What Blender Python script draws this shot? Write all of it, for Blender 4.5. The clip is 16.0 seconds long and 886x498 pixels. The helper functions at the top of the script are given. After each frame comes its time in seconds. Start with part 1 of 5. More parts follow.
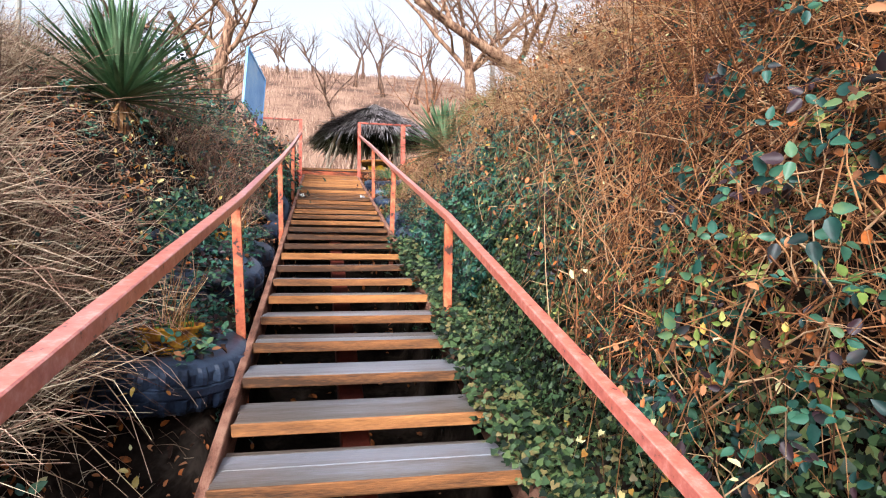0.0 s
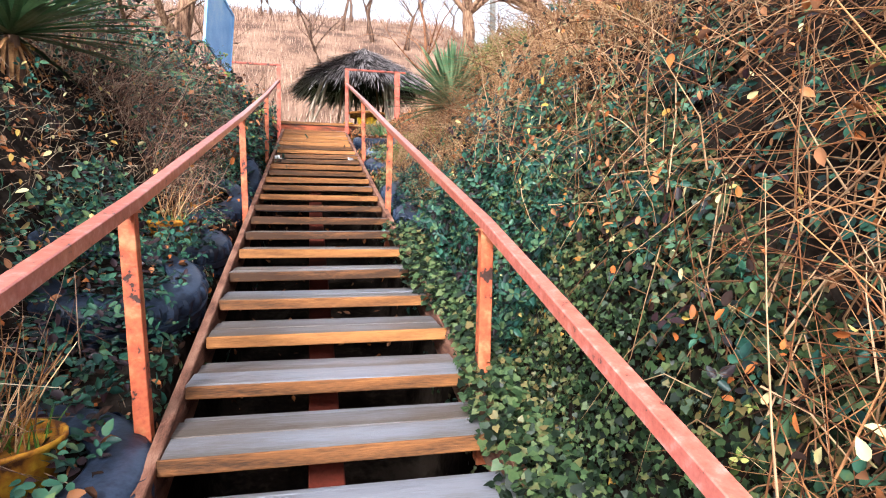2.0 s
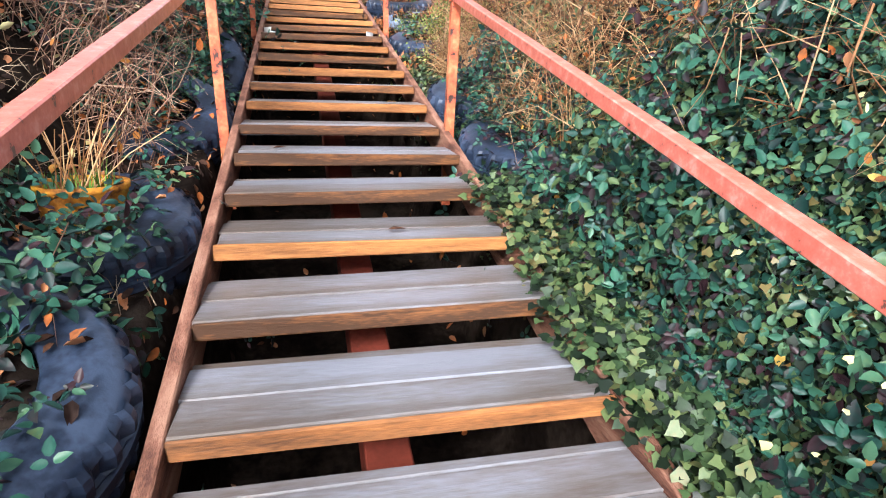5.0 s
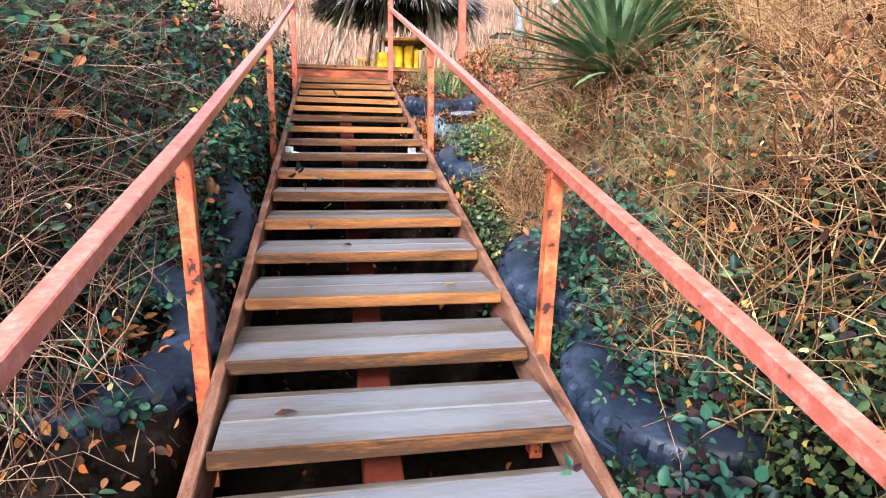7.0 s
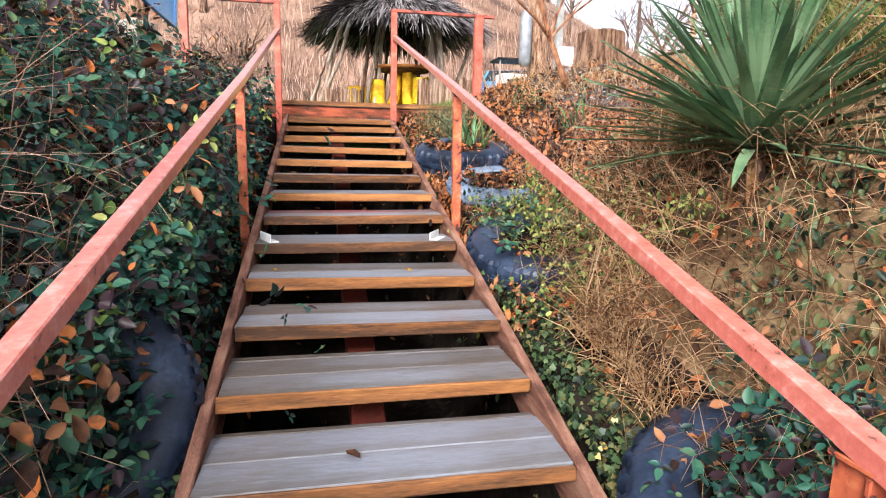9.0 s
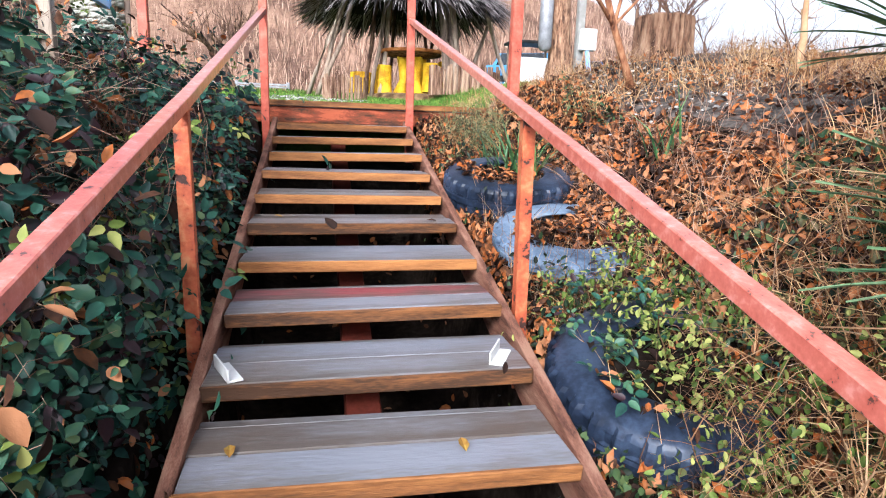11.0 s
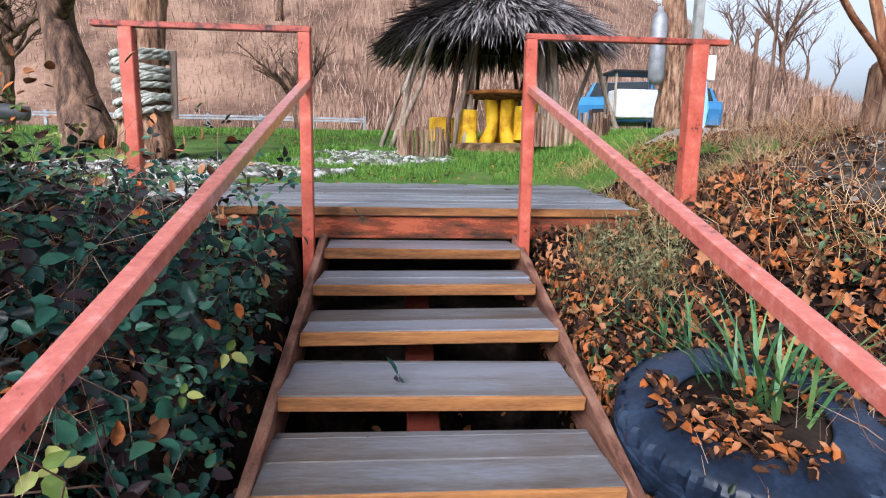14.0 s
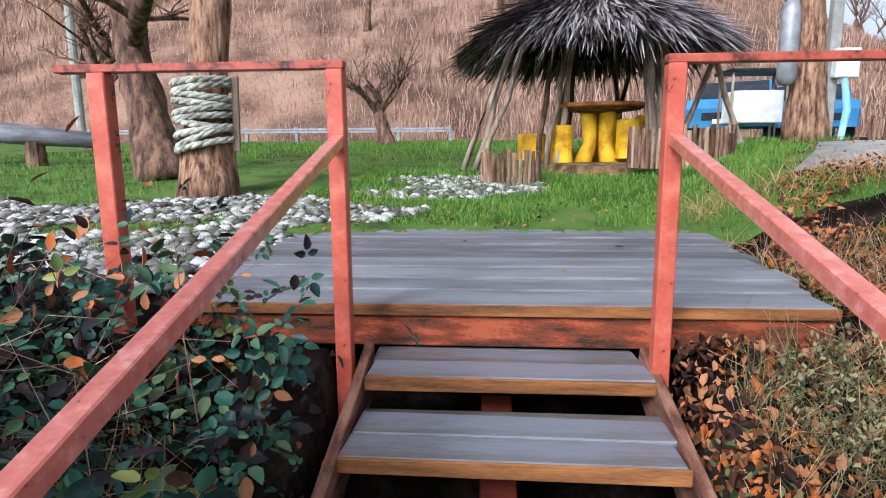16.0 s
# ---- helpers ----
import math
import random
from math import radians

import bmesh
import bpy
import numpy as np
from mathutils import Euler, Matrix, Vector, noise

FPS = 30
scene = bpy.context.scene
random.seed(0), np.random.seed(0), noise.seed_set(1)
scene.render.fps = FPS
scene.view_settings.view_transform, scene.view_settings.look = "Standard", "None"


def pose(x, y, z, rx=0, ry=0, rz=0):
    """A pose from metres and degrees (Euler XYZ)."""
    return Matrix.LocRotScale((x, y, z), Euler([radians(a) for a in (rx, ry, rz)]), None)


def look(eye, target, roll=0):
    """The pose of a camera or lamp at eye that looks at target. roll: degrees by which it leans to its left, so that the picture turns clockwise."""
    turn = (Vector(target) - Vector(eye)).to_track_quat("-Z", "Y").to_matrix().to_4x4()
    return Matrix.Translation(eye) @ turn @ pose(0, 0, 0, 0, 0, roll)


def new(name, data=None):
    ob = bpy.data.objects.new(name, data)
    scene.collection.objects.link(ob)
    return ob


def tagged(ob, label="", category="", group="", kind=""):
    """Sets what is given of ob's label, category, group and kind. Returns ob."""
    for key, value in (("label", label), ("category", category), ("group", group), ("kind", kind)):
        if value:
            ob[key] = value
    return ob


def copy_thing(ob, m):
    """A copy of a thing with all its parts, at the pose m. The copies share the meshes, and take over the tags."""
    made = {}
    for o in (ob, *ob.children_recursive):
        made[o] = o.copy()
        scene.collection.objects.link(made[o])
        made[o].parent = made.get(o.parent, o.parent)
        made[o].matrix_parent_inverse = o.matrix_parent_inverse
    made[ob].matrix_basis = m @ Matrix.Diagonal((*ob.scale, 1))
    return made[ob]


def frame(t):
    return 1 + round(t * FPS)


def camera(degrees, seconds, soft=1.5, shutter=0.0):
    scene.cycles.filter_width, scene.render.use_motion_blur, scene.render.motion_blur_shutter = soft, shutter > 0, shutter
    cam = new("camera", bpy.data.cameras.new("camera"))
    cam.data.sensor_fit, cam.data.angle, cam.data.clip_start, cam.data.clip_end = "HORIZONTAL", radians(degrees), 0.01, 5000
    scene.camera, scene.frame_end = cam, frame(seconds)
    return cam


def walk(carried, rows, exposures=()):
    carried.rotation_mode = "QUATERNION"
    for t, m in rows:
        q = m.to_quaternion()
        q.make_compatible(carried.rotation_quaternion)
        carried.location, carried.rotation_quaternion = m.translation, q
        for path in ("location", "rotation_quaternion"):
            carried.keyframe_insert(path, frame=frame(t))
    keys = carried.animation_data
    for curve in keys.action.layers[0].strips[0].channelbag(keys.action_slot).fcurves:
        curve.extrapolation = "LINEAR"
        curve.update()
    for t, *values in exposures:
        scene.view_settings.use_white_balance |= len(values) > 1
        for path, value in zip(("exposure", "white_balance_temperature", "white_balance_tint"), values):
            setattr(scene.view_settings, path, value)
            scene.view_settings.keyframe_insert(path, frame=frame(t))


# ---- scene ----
cam = camera(73.9, 16.0, soft=1.1)
PATH = [
    (0, (-0.172, 0.958, 1.461), (0.234, 2.916, 1.506), 0.3),
    (0.5, (-0.178, 1.254, 1.558), (0.2, 3.219, 1.568), 0.2),
    (1, (-0.125, 1.577, 1.636), (0.274, 3.537, 1.612), 0.3),
    (1.5, (-0.175, 1.879, 1.715), (0.256, 3.831, 1.652), 0.4),
    (2, (-0.078, 2.191, 1.745), (0.362, 4.138, 1.624), 0.6),
    (2.5, (-0.142, 2.511, 1.816), (0.288, 4.455, 1.625), 0.9),
    (3, (-0.119, 2.803, 1.876), (0.289, 4.741, 1.598), 1.0),
    (3.2, (-0.105, 2.922, 1.922), (0.306, 4.853, 1.6), 1.1),
    (5.3, (-0.205, 4.071, 2.08), (0.249, 5.935, 1.515), 1.8),
    (5.5, (-0.175, 4.191, 2.128), (0.272, 6.059, 1.573), 1.9),
    (6, (-0.169, 4.498, 2.268), (0.264, 6.389, 1.78), 1.5),
    (6.5, (-0.2, 4.762, 2.391), (0.195, 6.676, 1.965), 1.2),
    (7, (-0.156, 5.054, 2.49), (0.207, 6.981, 2.1), 1.1),
    (7.5, (-0.227, 5.38, 2.552), (0.15, 7.312, 2.197), 1.1),
    (8, (-0.169, 5.645, 2.614), (0.223, 7.577, 2.279), 1.3),
    (8.5, (-0.151, 5.926, 2.676), (0.258, 7.856, 2.349), 1.4),
    (8.7, (-0.172, 6.051, 2.717), (0.228, 7.984, 2.391), 1.2),
    (10.8, (-0.122, 7.323, 3.036), (0.279, 9.239, 2.623), 1.9),
    (11, (-0.15, 7.445, 3.045), (0.249, 9.365, 2.647), 1.9),
    (11.5, (-0.156, 7.698, 3.15), (0.206, 9.633, 2.796), 1.6),
    (12, (-0.09, 7.992, 3.242), (0.223, 9.939, 2.91), 1.5),
    (12.5, (-0.13, 8.297, 3.298), (0.131, 10.254, 2.978), 1.3),
    (13, (-0.102, 8.585, 3.366), (0.112, 10.547, 3.044), 1.2),
    (13.5, (-0.084, 8.89, 3.455), (0.096, 10.854, 3.124), 1.1),
    (14, (-0.115, 9.179, 3.545), (0.034, 11.145, 3.206), 1.0),
    (14.5, (-0.045, 9.45, 3.613), (0.055, 11.418, 3.273), 0.7),
    (15, (-0.1, 9.694, 3.642), (-0.059, 11.665, 3.303), 0.3),
    (15.5, (-0.145, 9.921, 3.753), (-0.183, 11.893, 3.416), -0.1),
    (16, (-0.067, 10.154, 3.804), (-0.216, 12.12, 3.471), -0.4),
]
walk(cam, [(t, look(eye, target, roll)) for t, eye, target, roll in PATH],
     [(0.0, 0.95, 5850, 10), (3.0, 1.25, 5900, 10), (5.5, 1.35, 5850, 10), (7.0, 1.16, 5900, 10), (8.5, 0.97, 5950, 10), (11.0, 0.9, 5650, 10), (13.5, 0.38, 5500, 10), (16.0, 0.28, 5500, 10)])

# ---- world, sun ----
world = bpy.data.worlds.new("world")
scene.world = world
world.use_nodes = True
wn = world.node_tree.nodes
sky = wn.new("ShaderNodeTexSky")
sky.sky_type, sky.sun_disc = "NISHITA", False
sky.sun_elevation, sky.sun_rotation = radians(33), radians(207)
sky.dust_density, sky.air_density, sky.ozone_density = 5.0, 1.0, 1.5
pale = wn.new("ShaderNodeHueSaturation")
pale.inputs["Saturation"].default_value = 0.15
pale.inputs["Value"].default_value = 1.2
world.node_tree.links.new(sky.outputs[0], pale.inputs["Color"])
world.node_tree.links.new(pale.outputs[0], wn["Background"].inputs[0])
wn["Background"].inputs[1].default_value = 0.15
sun = new("sun", bpy.data.lights.new("sun", "SUN"))
sun.data.energy, sun.data.angle, sun.data.color = 2.2, radians(14), (1.0, 0.90, 0.78)
sun.matrix_world = look((-18, -35, 26), (0, 0, 0))


# ---- materials ----
def ramp_mat(name, colors, scale=8.0, rough=0.8, bump=0.3, metal=0.0, detail=6.0, stretch=(1, 1, 1), vary="none", fine=60.0, spec=0.15, pos=None):
    """Colours mixed by coarse noise, fine grain and a random value per piece."""
    m = bpy.data.materials.new(name)
    m.use_nodes = True
    n, l = m.node_tree.nodes, m.node_tree.links
    b = n["Principled BSDF"]
    b.inputs["Roughness"].default_value, b.inputs["Metallic"].default_value = rough, metal
    b.inputs["Specular IOR Level"].default_value = spec
    tc = n.new("ShaderNodeTexCoord")
    mp = n.new("ShaderNodeMapping")
    mp.inputs["Scale"].default_value = stretch
    l.new(tc.outputs["Object"], mp.inputs[0])
    a = n.new("ShaderNodeTexNoise")
    a.inputs["Scale"].default_value, a.inputs["Detail"].default_value = scale, detail
    l.new(mp.outputs[0], a.inputs["Vector"])
    f = n.new("ShaderNodeTexNoise")
    f.inputs["Scale"].default_value, f.inputs["Detail"].default_value = fine, 4.0
    l.new(mp.outputs[0], f.inputs["Vector"])
    mix = n.new("ShaderNodeMath")
    mix.operation = "MULTIPLY_ADD"
    mix.inputs[1].default_value = 0.35
    l.new(f.outputs[0], mix.inputs[0])
    l.new(a.outputs[0], mix.inputs[2])
    fac = mix.outputs[0]
    shift = n.new("ShaderNodeMath")
    shift.operation = "SUBTRACT"
    shift.inputs[1].default_value = 0.17
    l.new(fac, shift.inputs[0])
    fac = shift.outputs[0]
    if vary != "none":
        if vary == "island":
            g = n.new("ShaderNodeNewGeometry").outputs["Random Per Island"]
        else:
            g = n.new("ShaderNodeObjectInfo").outputs["Random"]
        v = n.new("ShaderNodeMath")
        v.operation = "MULTIPLY_ADD"
        v.inputs[1].default_value = 1.0 if vary == "island" else 0.35
        l.new(g, v.inputs[0])
        w = n.new("ShaderNodeMath")
        w.operation = "SUBTRACT"
        w.inputs[1].default_value = 0.5 if vary == "island" else 0.17
        l.new(fac, w.inputs[0])
        l.new(w.outputs[0], v.inputs[2])
        fac = v.outputs[0]
    r = n.new("ShaderNodeValToRGB")
    e = r.color_ramp.elements
    k = len(colors)
    for i in range(k - 2):
        e.new(0.5)
    for i, c in enumerate(colors):
        low = 0.2 if vary == "island" else 0.3 if vary == "object" else 0.34
        e[i].position = pos[i] if pos else low + (1 - 2 * low) * i / max(1, k - 1)
        e[i].color = (*c, 1)
    l.new(fac, r.inputs[0])
    l.new(r.outputs[0], b.inputs["Base Color"])
    if bump:
        bp = n.new("ShaderNodeBump")
        bp.inputs["Strength"].default_value, bp.inputs["Distance"].default_value = bump, 0.02
        l.new(mix.outputs[0], bp.inputs["Height"])
        l.new(bp.outputs[0], b.inputs["Normal"])
    return m


# grey-brown boards; the bluish pale end carries sky sheen in the colour
M_TREAD = ramp_mat("tread_wood", [(0.10, 0.078, 0.065), (0.155, 0.145, 0.15), (0.215, 0.222, 0.26)], 2.5, 0.31, 0.22, stretch=(0.9, 5, 5), vary="object", fine=24, spec=0.4)
M_REDTREAD = ramp_mat("worn_red_tread", [(0.09, 0.06, 0.05), (0.17, 0.075, 0.075), (0.26, 0.06, 0.07)], 4, 0.4, 0.3, stretch=(0.8, 3.5, 3.5), fine=14, spec=0.4)
M_NOSE = ramp_mat("nosing_wood", [(0.06, 0.03, 0.017), (0.22, 0.09, 0.032), (0.38, 0.165, 0.055)], 3, 0.6, 0.35, stretch=(0.7, 6, 6), vary="object", fine=40)
M_STRINGER = ramp_mat("stringer_wood", [(0.08, 0.035, 0.025), (0.20, 0.09, 0.06), (0.30, 0.16, 0.11)], 4, 0.75, 0.4, stretch=(6, 1, 6))
M_DECK = ramp_mat("deck_wood", [(0.10, 0.097, 0.105), (0.165, 0.163, 0.178), (0.235, 0.238, 0.262)], 2.2, 0.45, 0.3, stretch=(0.9, 5, 5), vary="object", fine=24)
M_BEAM = ramp_mat("beam_paint", [(0.045, 0.022, 0.015), (0.13, 0.045, 0.022), (0.22, 0.05, 0.024), (0.40, 0.10, 0.045)], 6, 0.6, 0.4, stretch=(1, 4, 4), pos=(0.36, 0.45, 0.56, 0.66))
# palest pink of this red paint stands in for sky sheen on the rails
M_RED = ramp_mat("rail_paint_sheen", [(0.09, 0.035, 0.025), (0.48, 0.105, 0.072), (0.61, 0.165, 0.12), (0.70, 0.29, 0.24)], 34, 0.3, 0.06, detail=12, fine=140, spec=0.8, pos=(0.30, 0.335, 0.55, 0.7))
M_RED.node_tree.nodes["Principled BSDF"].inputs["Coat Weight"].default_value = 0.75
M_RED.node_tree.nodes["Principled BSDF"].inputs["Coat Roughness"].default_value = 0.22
M_RUST = ramp_mat("post_paint", [(0.05, 0.025, 0.02), (0.36, 0.075, 0.036), (0.48, 0.12, 0.05), (0.54, 0.22, 0.10)], 15, 0.5, 0.4, detail=14, fine=70, spec=0.3, pos=(0.37, 0.40, 0.55, 0.7))
M_GATE = ramp_mat("gate_paint", [(0.07, 0.03, 0.025), (0.40, 0.075, 0.045), (0.50, 0.11, 0.07), (0.58, 0.18, 0.12)], 11, 0.45, 0.2, detail=14, fine=70, spec=0.3, pos=(0.31, 0.34, 0.55, 0.75))
M_RUSTBAR = ramp_mat("rusted_bar", [(0.035, 0.016, 0.013), (0.13, 0.035, 0.024), (0.34, 0.07, 0.045), (0.46, 0.11, 0.07)], 9, 0.5, 0.3, detail=12, fine=60, spec=0.3, pos=(0.36, 0.44, 0.52, 0.7))
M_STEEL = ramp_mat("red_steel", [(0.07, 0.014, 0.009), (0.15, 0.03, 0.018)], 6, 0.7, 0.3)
M_RUBBER = ramp_mat("rubber", [(0.007, 0.010, 0.018), (0.015, 0.023, 0.044), (0.038, 0.055, 0.095)], 5, 0.38, 0.2, detail=8, spec=0.25)
M_GREYRUBBER = ramp_mat("dusty_rubber", [(0.06, 0.09, 0.14), (0.14, 0.19, 0.27), (0.22, 0.28, 0.36)], 5, 0.55, 0.4, detail=8)
# darker than wet earth: shade of stair and leaf gaps is in the colour
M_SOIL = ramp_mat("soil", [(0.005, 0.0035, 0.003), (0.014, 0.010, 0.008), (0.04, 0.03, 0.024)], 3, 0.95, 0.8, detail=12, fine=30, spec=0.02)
M_LAWN = ramp_mat("lawn_soil", [(0.05, 0.07, 0.018), (0.08, 0.155, 0.025), (0.13, 0.16, 0.05)], 2, 0.95, 0.7, detail=10, fine=30)
M_HILL = ramp_mat("hill_scrub", [(0.10, 0.058, 0.043), (0.22, 0.13, 0.09), (0.33, 0.205, 0.145)], 0.35, 0.95, 1.0, detail=14, fine=5)
M_IVY = ramp_mat("ivy_leaf", [(0.006, 0.012, 0.006), (0.020, 0.040, 0.016), (0.045, 0.080, 0.030), (0.085, 0.115, 0.042), (0.14, 0.105, 0.04)], 1.5, 0.42, 0.1, vary="island", spec=0.22, pos=(0.15, 0.38, 0.6, 0.82, 1.0))
M_BRAMBLE = ramp_mat("bramble_leaf", [(0.030, 0.014, 0.018), (0.006, 0.020, 0.018), (0.014, 0.052, 0.040), (0.028, 0.095, 0.062), (0.055, 0.125, 0.07), (0.10, 0.15, 0.06)], 1.5, 0.4, 0.1, vary="island", spec=0.22, pos=(0.08, 0.26, 0.46, 0.68, 0.88, 1.0))
M_DARKLEAF = ramp_mat("thicket_leaf", [(0.015, 0.018, 0.012), (0.05, 0.045, 0.025), (0.12, 0.08, 0.05)], 3, 0.6, 0.1, vary="island")
M_YELLEAF = ramp_mat("yellow_leaf", [(0.25, 0.10, 0.02), (0.42, 0.28, 0.06), (0.55, 0.50, 0.26)], 3, 0.6, 0.1, vary="island")
M_DEADLEAF = ramp_mat("dead_leaf", [(0.022, 0.011, 0.008), (0.065, 0.028, 0.015), (0.14, 0.055, 0.022), (0.40, 0.115, 0.025), (0.36, 0.16, 0.075)], 3, 0.75, 0.2, vary="island")
M_TWIG = ramp_mat("dry_twig", [(0.09, 0.045, 0.033), (0.23, 0.125, 0.085), (0.42, 0.28, 0.20)], 3, 0.85, 0.0, vary="island")
M_STRAW = ramp_mat("dry_grass", [(0.15, 0.07, 0.028), (0.43, 0.23, 0.10), (0.64, 0.42, 0.225)], 3, 0.85, 0.0, vary="island")
M_BRUSH = ramp_mat("hill_brush", [(0.13, 0.075, 0.055), (0.29, 0.175, 0.125), (0.46, 0.31, 0.23)], 3, 0.9, 0.0, vary="island")
M_REED = ramp_mat("dry_reed", [(0.13, 0.08, 0.05), (0.32, 0.22, 0.14), (0.52, 0.41, 0.29)], 3, 0.85, 0.0, vary="island")
M_REDTWIG = ramp_mat("bramble_stem", [(0.10, 0.045, 0.022), (0.27, 0.13, 0.062), (0.46, 0.29, 0.165)], 3, 0.8, 0.0, vary="island")
M_CANE = ramp_mat("orange_cane", [(0.07, 0.028, 0.014), (0.24, 0.095, 0.038), (0.42, 0.20, 0.085)], 3, 0.75, 0.0, vary="island")
M_YUCCA = ramp_mat("yucca_leaf", [(0.035, 0.08, 0.035), (0.085, 0.165, 0.07), (0.18, 0.27, 0.14)], 3, 0.5, 0.1, vary="object", spec=0.5)
M_IRIS = ramp_mat("iris_leaf", [(0.025, 0.08, 0.035), (0.06, 0.16, 0.05), (0.16, 0.25, 0.08)], 3, 0.5, 0.1, vary="object", spec=0.5)
M_GRASS = ramp_mat("grass_blade", [(0.04, 0.09, 0.012), (0.09, 0.19, 0.025), (0.17, 0.28, 0.05)], 2, 0.7, 0.0, vary="island")
M_HERB = ramp_mat("young_herb", [(0.05, 0.08, 0.015), (0.14, 0.19, 0.04), (0.30, 0.30, 0.09)], 2, 0.6, 0.0, vary="island")
M_SAGE = ramp_mat("sage_sprig", [(0.07, 0.07, 0.035), (0.16, 0.155, 0.075), (0.26, 0.24, 0.12)], 2, 0.7, 0.0, vary="island")
M_EARTH = ramp_mat("bare_earth", [(0.03, 0.025, 0.022), (0.065, 0.054, 0.048), (0.13, 0.112, 0.10)], 14, 0.95, 1.0, detail=14, fine=40)
M_MAT = ramp_mat("dead_grass_mat", [(0.05, 0.028, 0.014), (0.14, 0.085, 0.042), (0.27, 0.18, 0.095)], 6, 0.95, 1.0, detail=14, fine=70)
M_BARK = ramp_mat("bark", [(0.05, 0.026, 0.018), (0.24, 0.13, 0.08), (0.40, 0.25, 0.16)], 6, 0.9, 1.0, detail=10, stretch=(3, 3, 0.6), fine=25)
M_REDBARK = ramp_mat("red_bark", [(0.08, 0.03, 0.016), (0.26, 0.11, 0.055), (0.38, 0.19, 0.10)], 8, 0.8, 0.6, stretch=(3, 3, 0.8), fine=30)
M_DARKBARK = ramp_mat("dark_bark", [(0.035, 0.022, 0.018), (0.12, 0.07, 0.05), (0.24, 0.14, 0.09)], 4, 0.9, 1.0, detail=10, stretch=(3, 3, 0.6), fine=25)
M_GREYWOOD = ramp_mat("weathered_wood", [(0.14, 0.10, 0.08), (0.32, 0.24, 0.18), (0.46, 0.37, 0.29)], 5, 0.85, 0.6, stretch=(4, 4, 0.6), vary="object")
M_THATCH = ramp_mat("thatch", [(0.012, 0.009, 0.009), (0.05, 0.04, 0.04), (0.13, 0.11, 0.11), (0.36, 0.32, 0.32)], 4, 0.9, 0.0, vary="island")
# near-black reed: the shade beneath the roof is put into its colour
M_SHADEREED = ramp_mat("shaded_reed", [(0.006, 0.005, 0.005), (0.016, 0.013, 0.012)], 30, 0.95, 0.8)
M_STAKE = ramp_mat("split_stake", [(0.07, 0.035, 0.022), (0.20, 0.115, 0.075), (0.38, 0.26, 0.18)], 7, 0.9, 0.8, stretch=(4, 4, 0.6), vary="object")
M_YELLOW = ramp_mat("yellow_paint", [(0.42, 0.20, 0.01), (0.72, 0.42, 0.015), (0.80, 0.52, 0.03)], 4, 0.6, 0.3)
M_ORANGE = ramp_mat("orange_top", [(0.22, 0.07, 0.02), (0.45, 0.16, 0.04), (0.52, 0.24, 0.08)], 4, 0.7, 0.3)
M_POT = ramp_mat("rusty_yellow", [(0.10, 0.035, 0.014), (0.42, 0.17, 0.02), (0.62, 0.34, 0.03)], 14, 0.6, 0.3)
M_ROPE = ramp_mat("rope_fibre", [(0.18, 0.17, 0.14), (0.36, 0.35, 0.30), (0.52, 0.51, 0.45)], 8, 0.9, 0.6, fine=60)
M_STONE = ramp_mat("pebble", [(0.10, 0.09, 0.08), (0.25, 0.235, 0.215), (0.48, 0.46, 0.44)], 5, 0.85, 0.3, vary="island")
M_CONCRETE = ramp_mat("concrete", [(0.25, 0.24, 0.22), (0.38, 0.37, 0.35)], 5, 0.9, 0.4)
M_ASPHALT = ramp_mat("asphalt", [(0.10, 0.10, 0.10), (0.16, 0.155, 0.15)], 3, 0.9, 0.3)
M_BLUE = ramp_mat("blue_panel", [(0.20, 0.44, 0.84), (0.30, 0.57, 0.94), (0.46, 0.70, 0.96)], 2.5, 0.5, 0.15)
M_GALV = ramp_mat("galvanised", [(0.20, 0.20, 0.21), (0.34, 0.34, 0.36)], 6, 0.5, 0.1, metal=0.3)
M_WHITE = ramp_mat("white_paint", [(0.62, 0.62, 0.62), (0.82, 0.82, 0.81)], 6, 0.5, 0.1)
M_CARBLUE = ramp_mat("car_paint", [(0.04, 0.17, 0.36), (0.08, 0.27, 0.50)], 2, 0.3, 0.0, spec=0.6)
M_GLASS = ramp_mat("dark_glass", [(0.015, 0.018, 0.022), (0.03, 0.035, 0.04)], 2, 0.1, 0.0, spec=0.7)
M_BLACK = ramp_mat("black_plastic", [(0.012, 0.012, 0.013), (0.03, 0.03, 0.03)], 5, 0.5, 0.2)


# ---- mesh helpers ----
def link_bm(name, bm, material, parent=None, label="", smooth=False):
    me = bpy.data.meshes.new(name)
    if smooth:
        for f in bm.faces:
            f.smooth = True
    bm.to_mesh(me)
    bm.free()
    me.materials.append(material)
    ob = new(name, me)
    if parent:
        ob.parent = parent
    if label:
        ob["label"] = label
    return ob


def part(name, bm, material, parent, label="", smooth=False):
    return link_bm(name, bm, material, parent, label, smooth)


def raw_mesh(name, verts, faces, material, smooth=False):
    """A mesh from numpy arrays: verts (n, 3), faces (m, k)."""
    verts, faces = np.asarray(verts, np.float32), np.asarray(faces, np.int32)
    me = bpy.data.meshes.new(name)
    m, k = faces.shape
    me.vertices.add(len(verts))
    me.vertices.foreach_set("co", verts.ravel())
    me.loops.add(m * k)
    me.loops.foreach_set("vertex_index", faces.ravel())
    me.polygons.add(m)
    me.polygons.foreach_set("loop_start", np.arange(0, m * k, k, dtype=np.int32))
    me.update(calc_edges=True)
    if smooth:
        me.polygons.foreach_set("use_smooth", np.ones(m, dtype=bool))
    me.materials.append(material)
    return new(name, me)


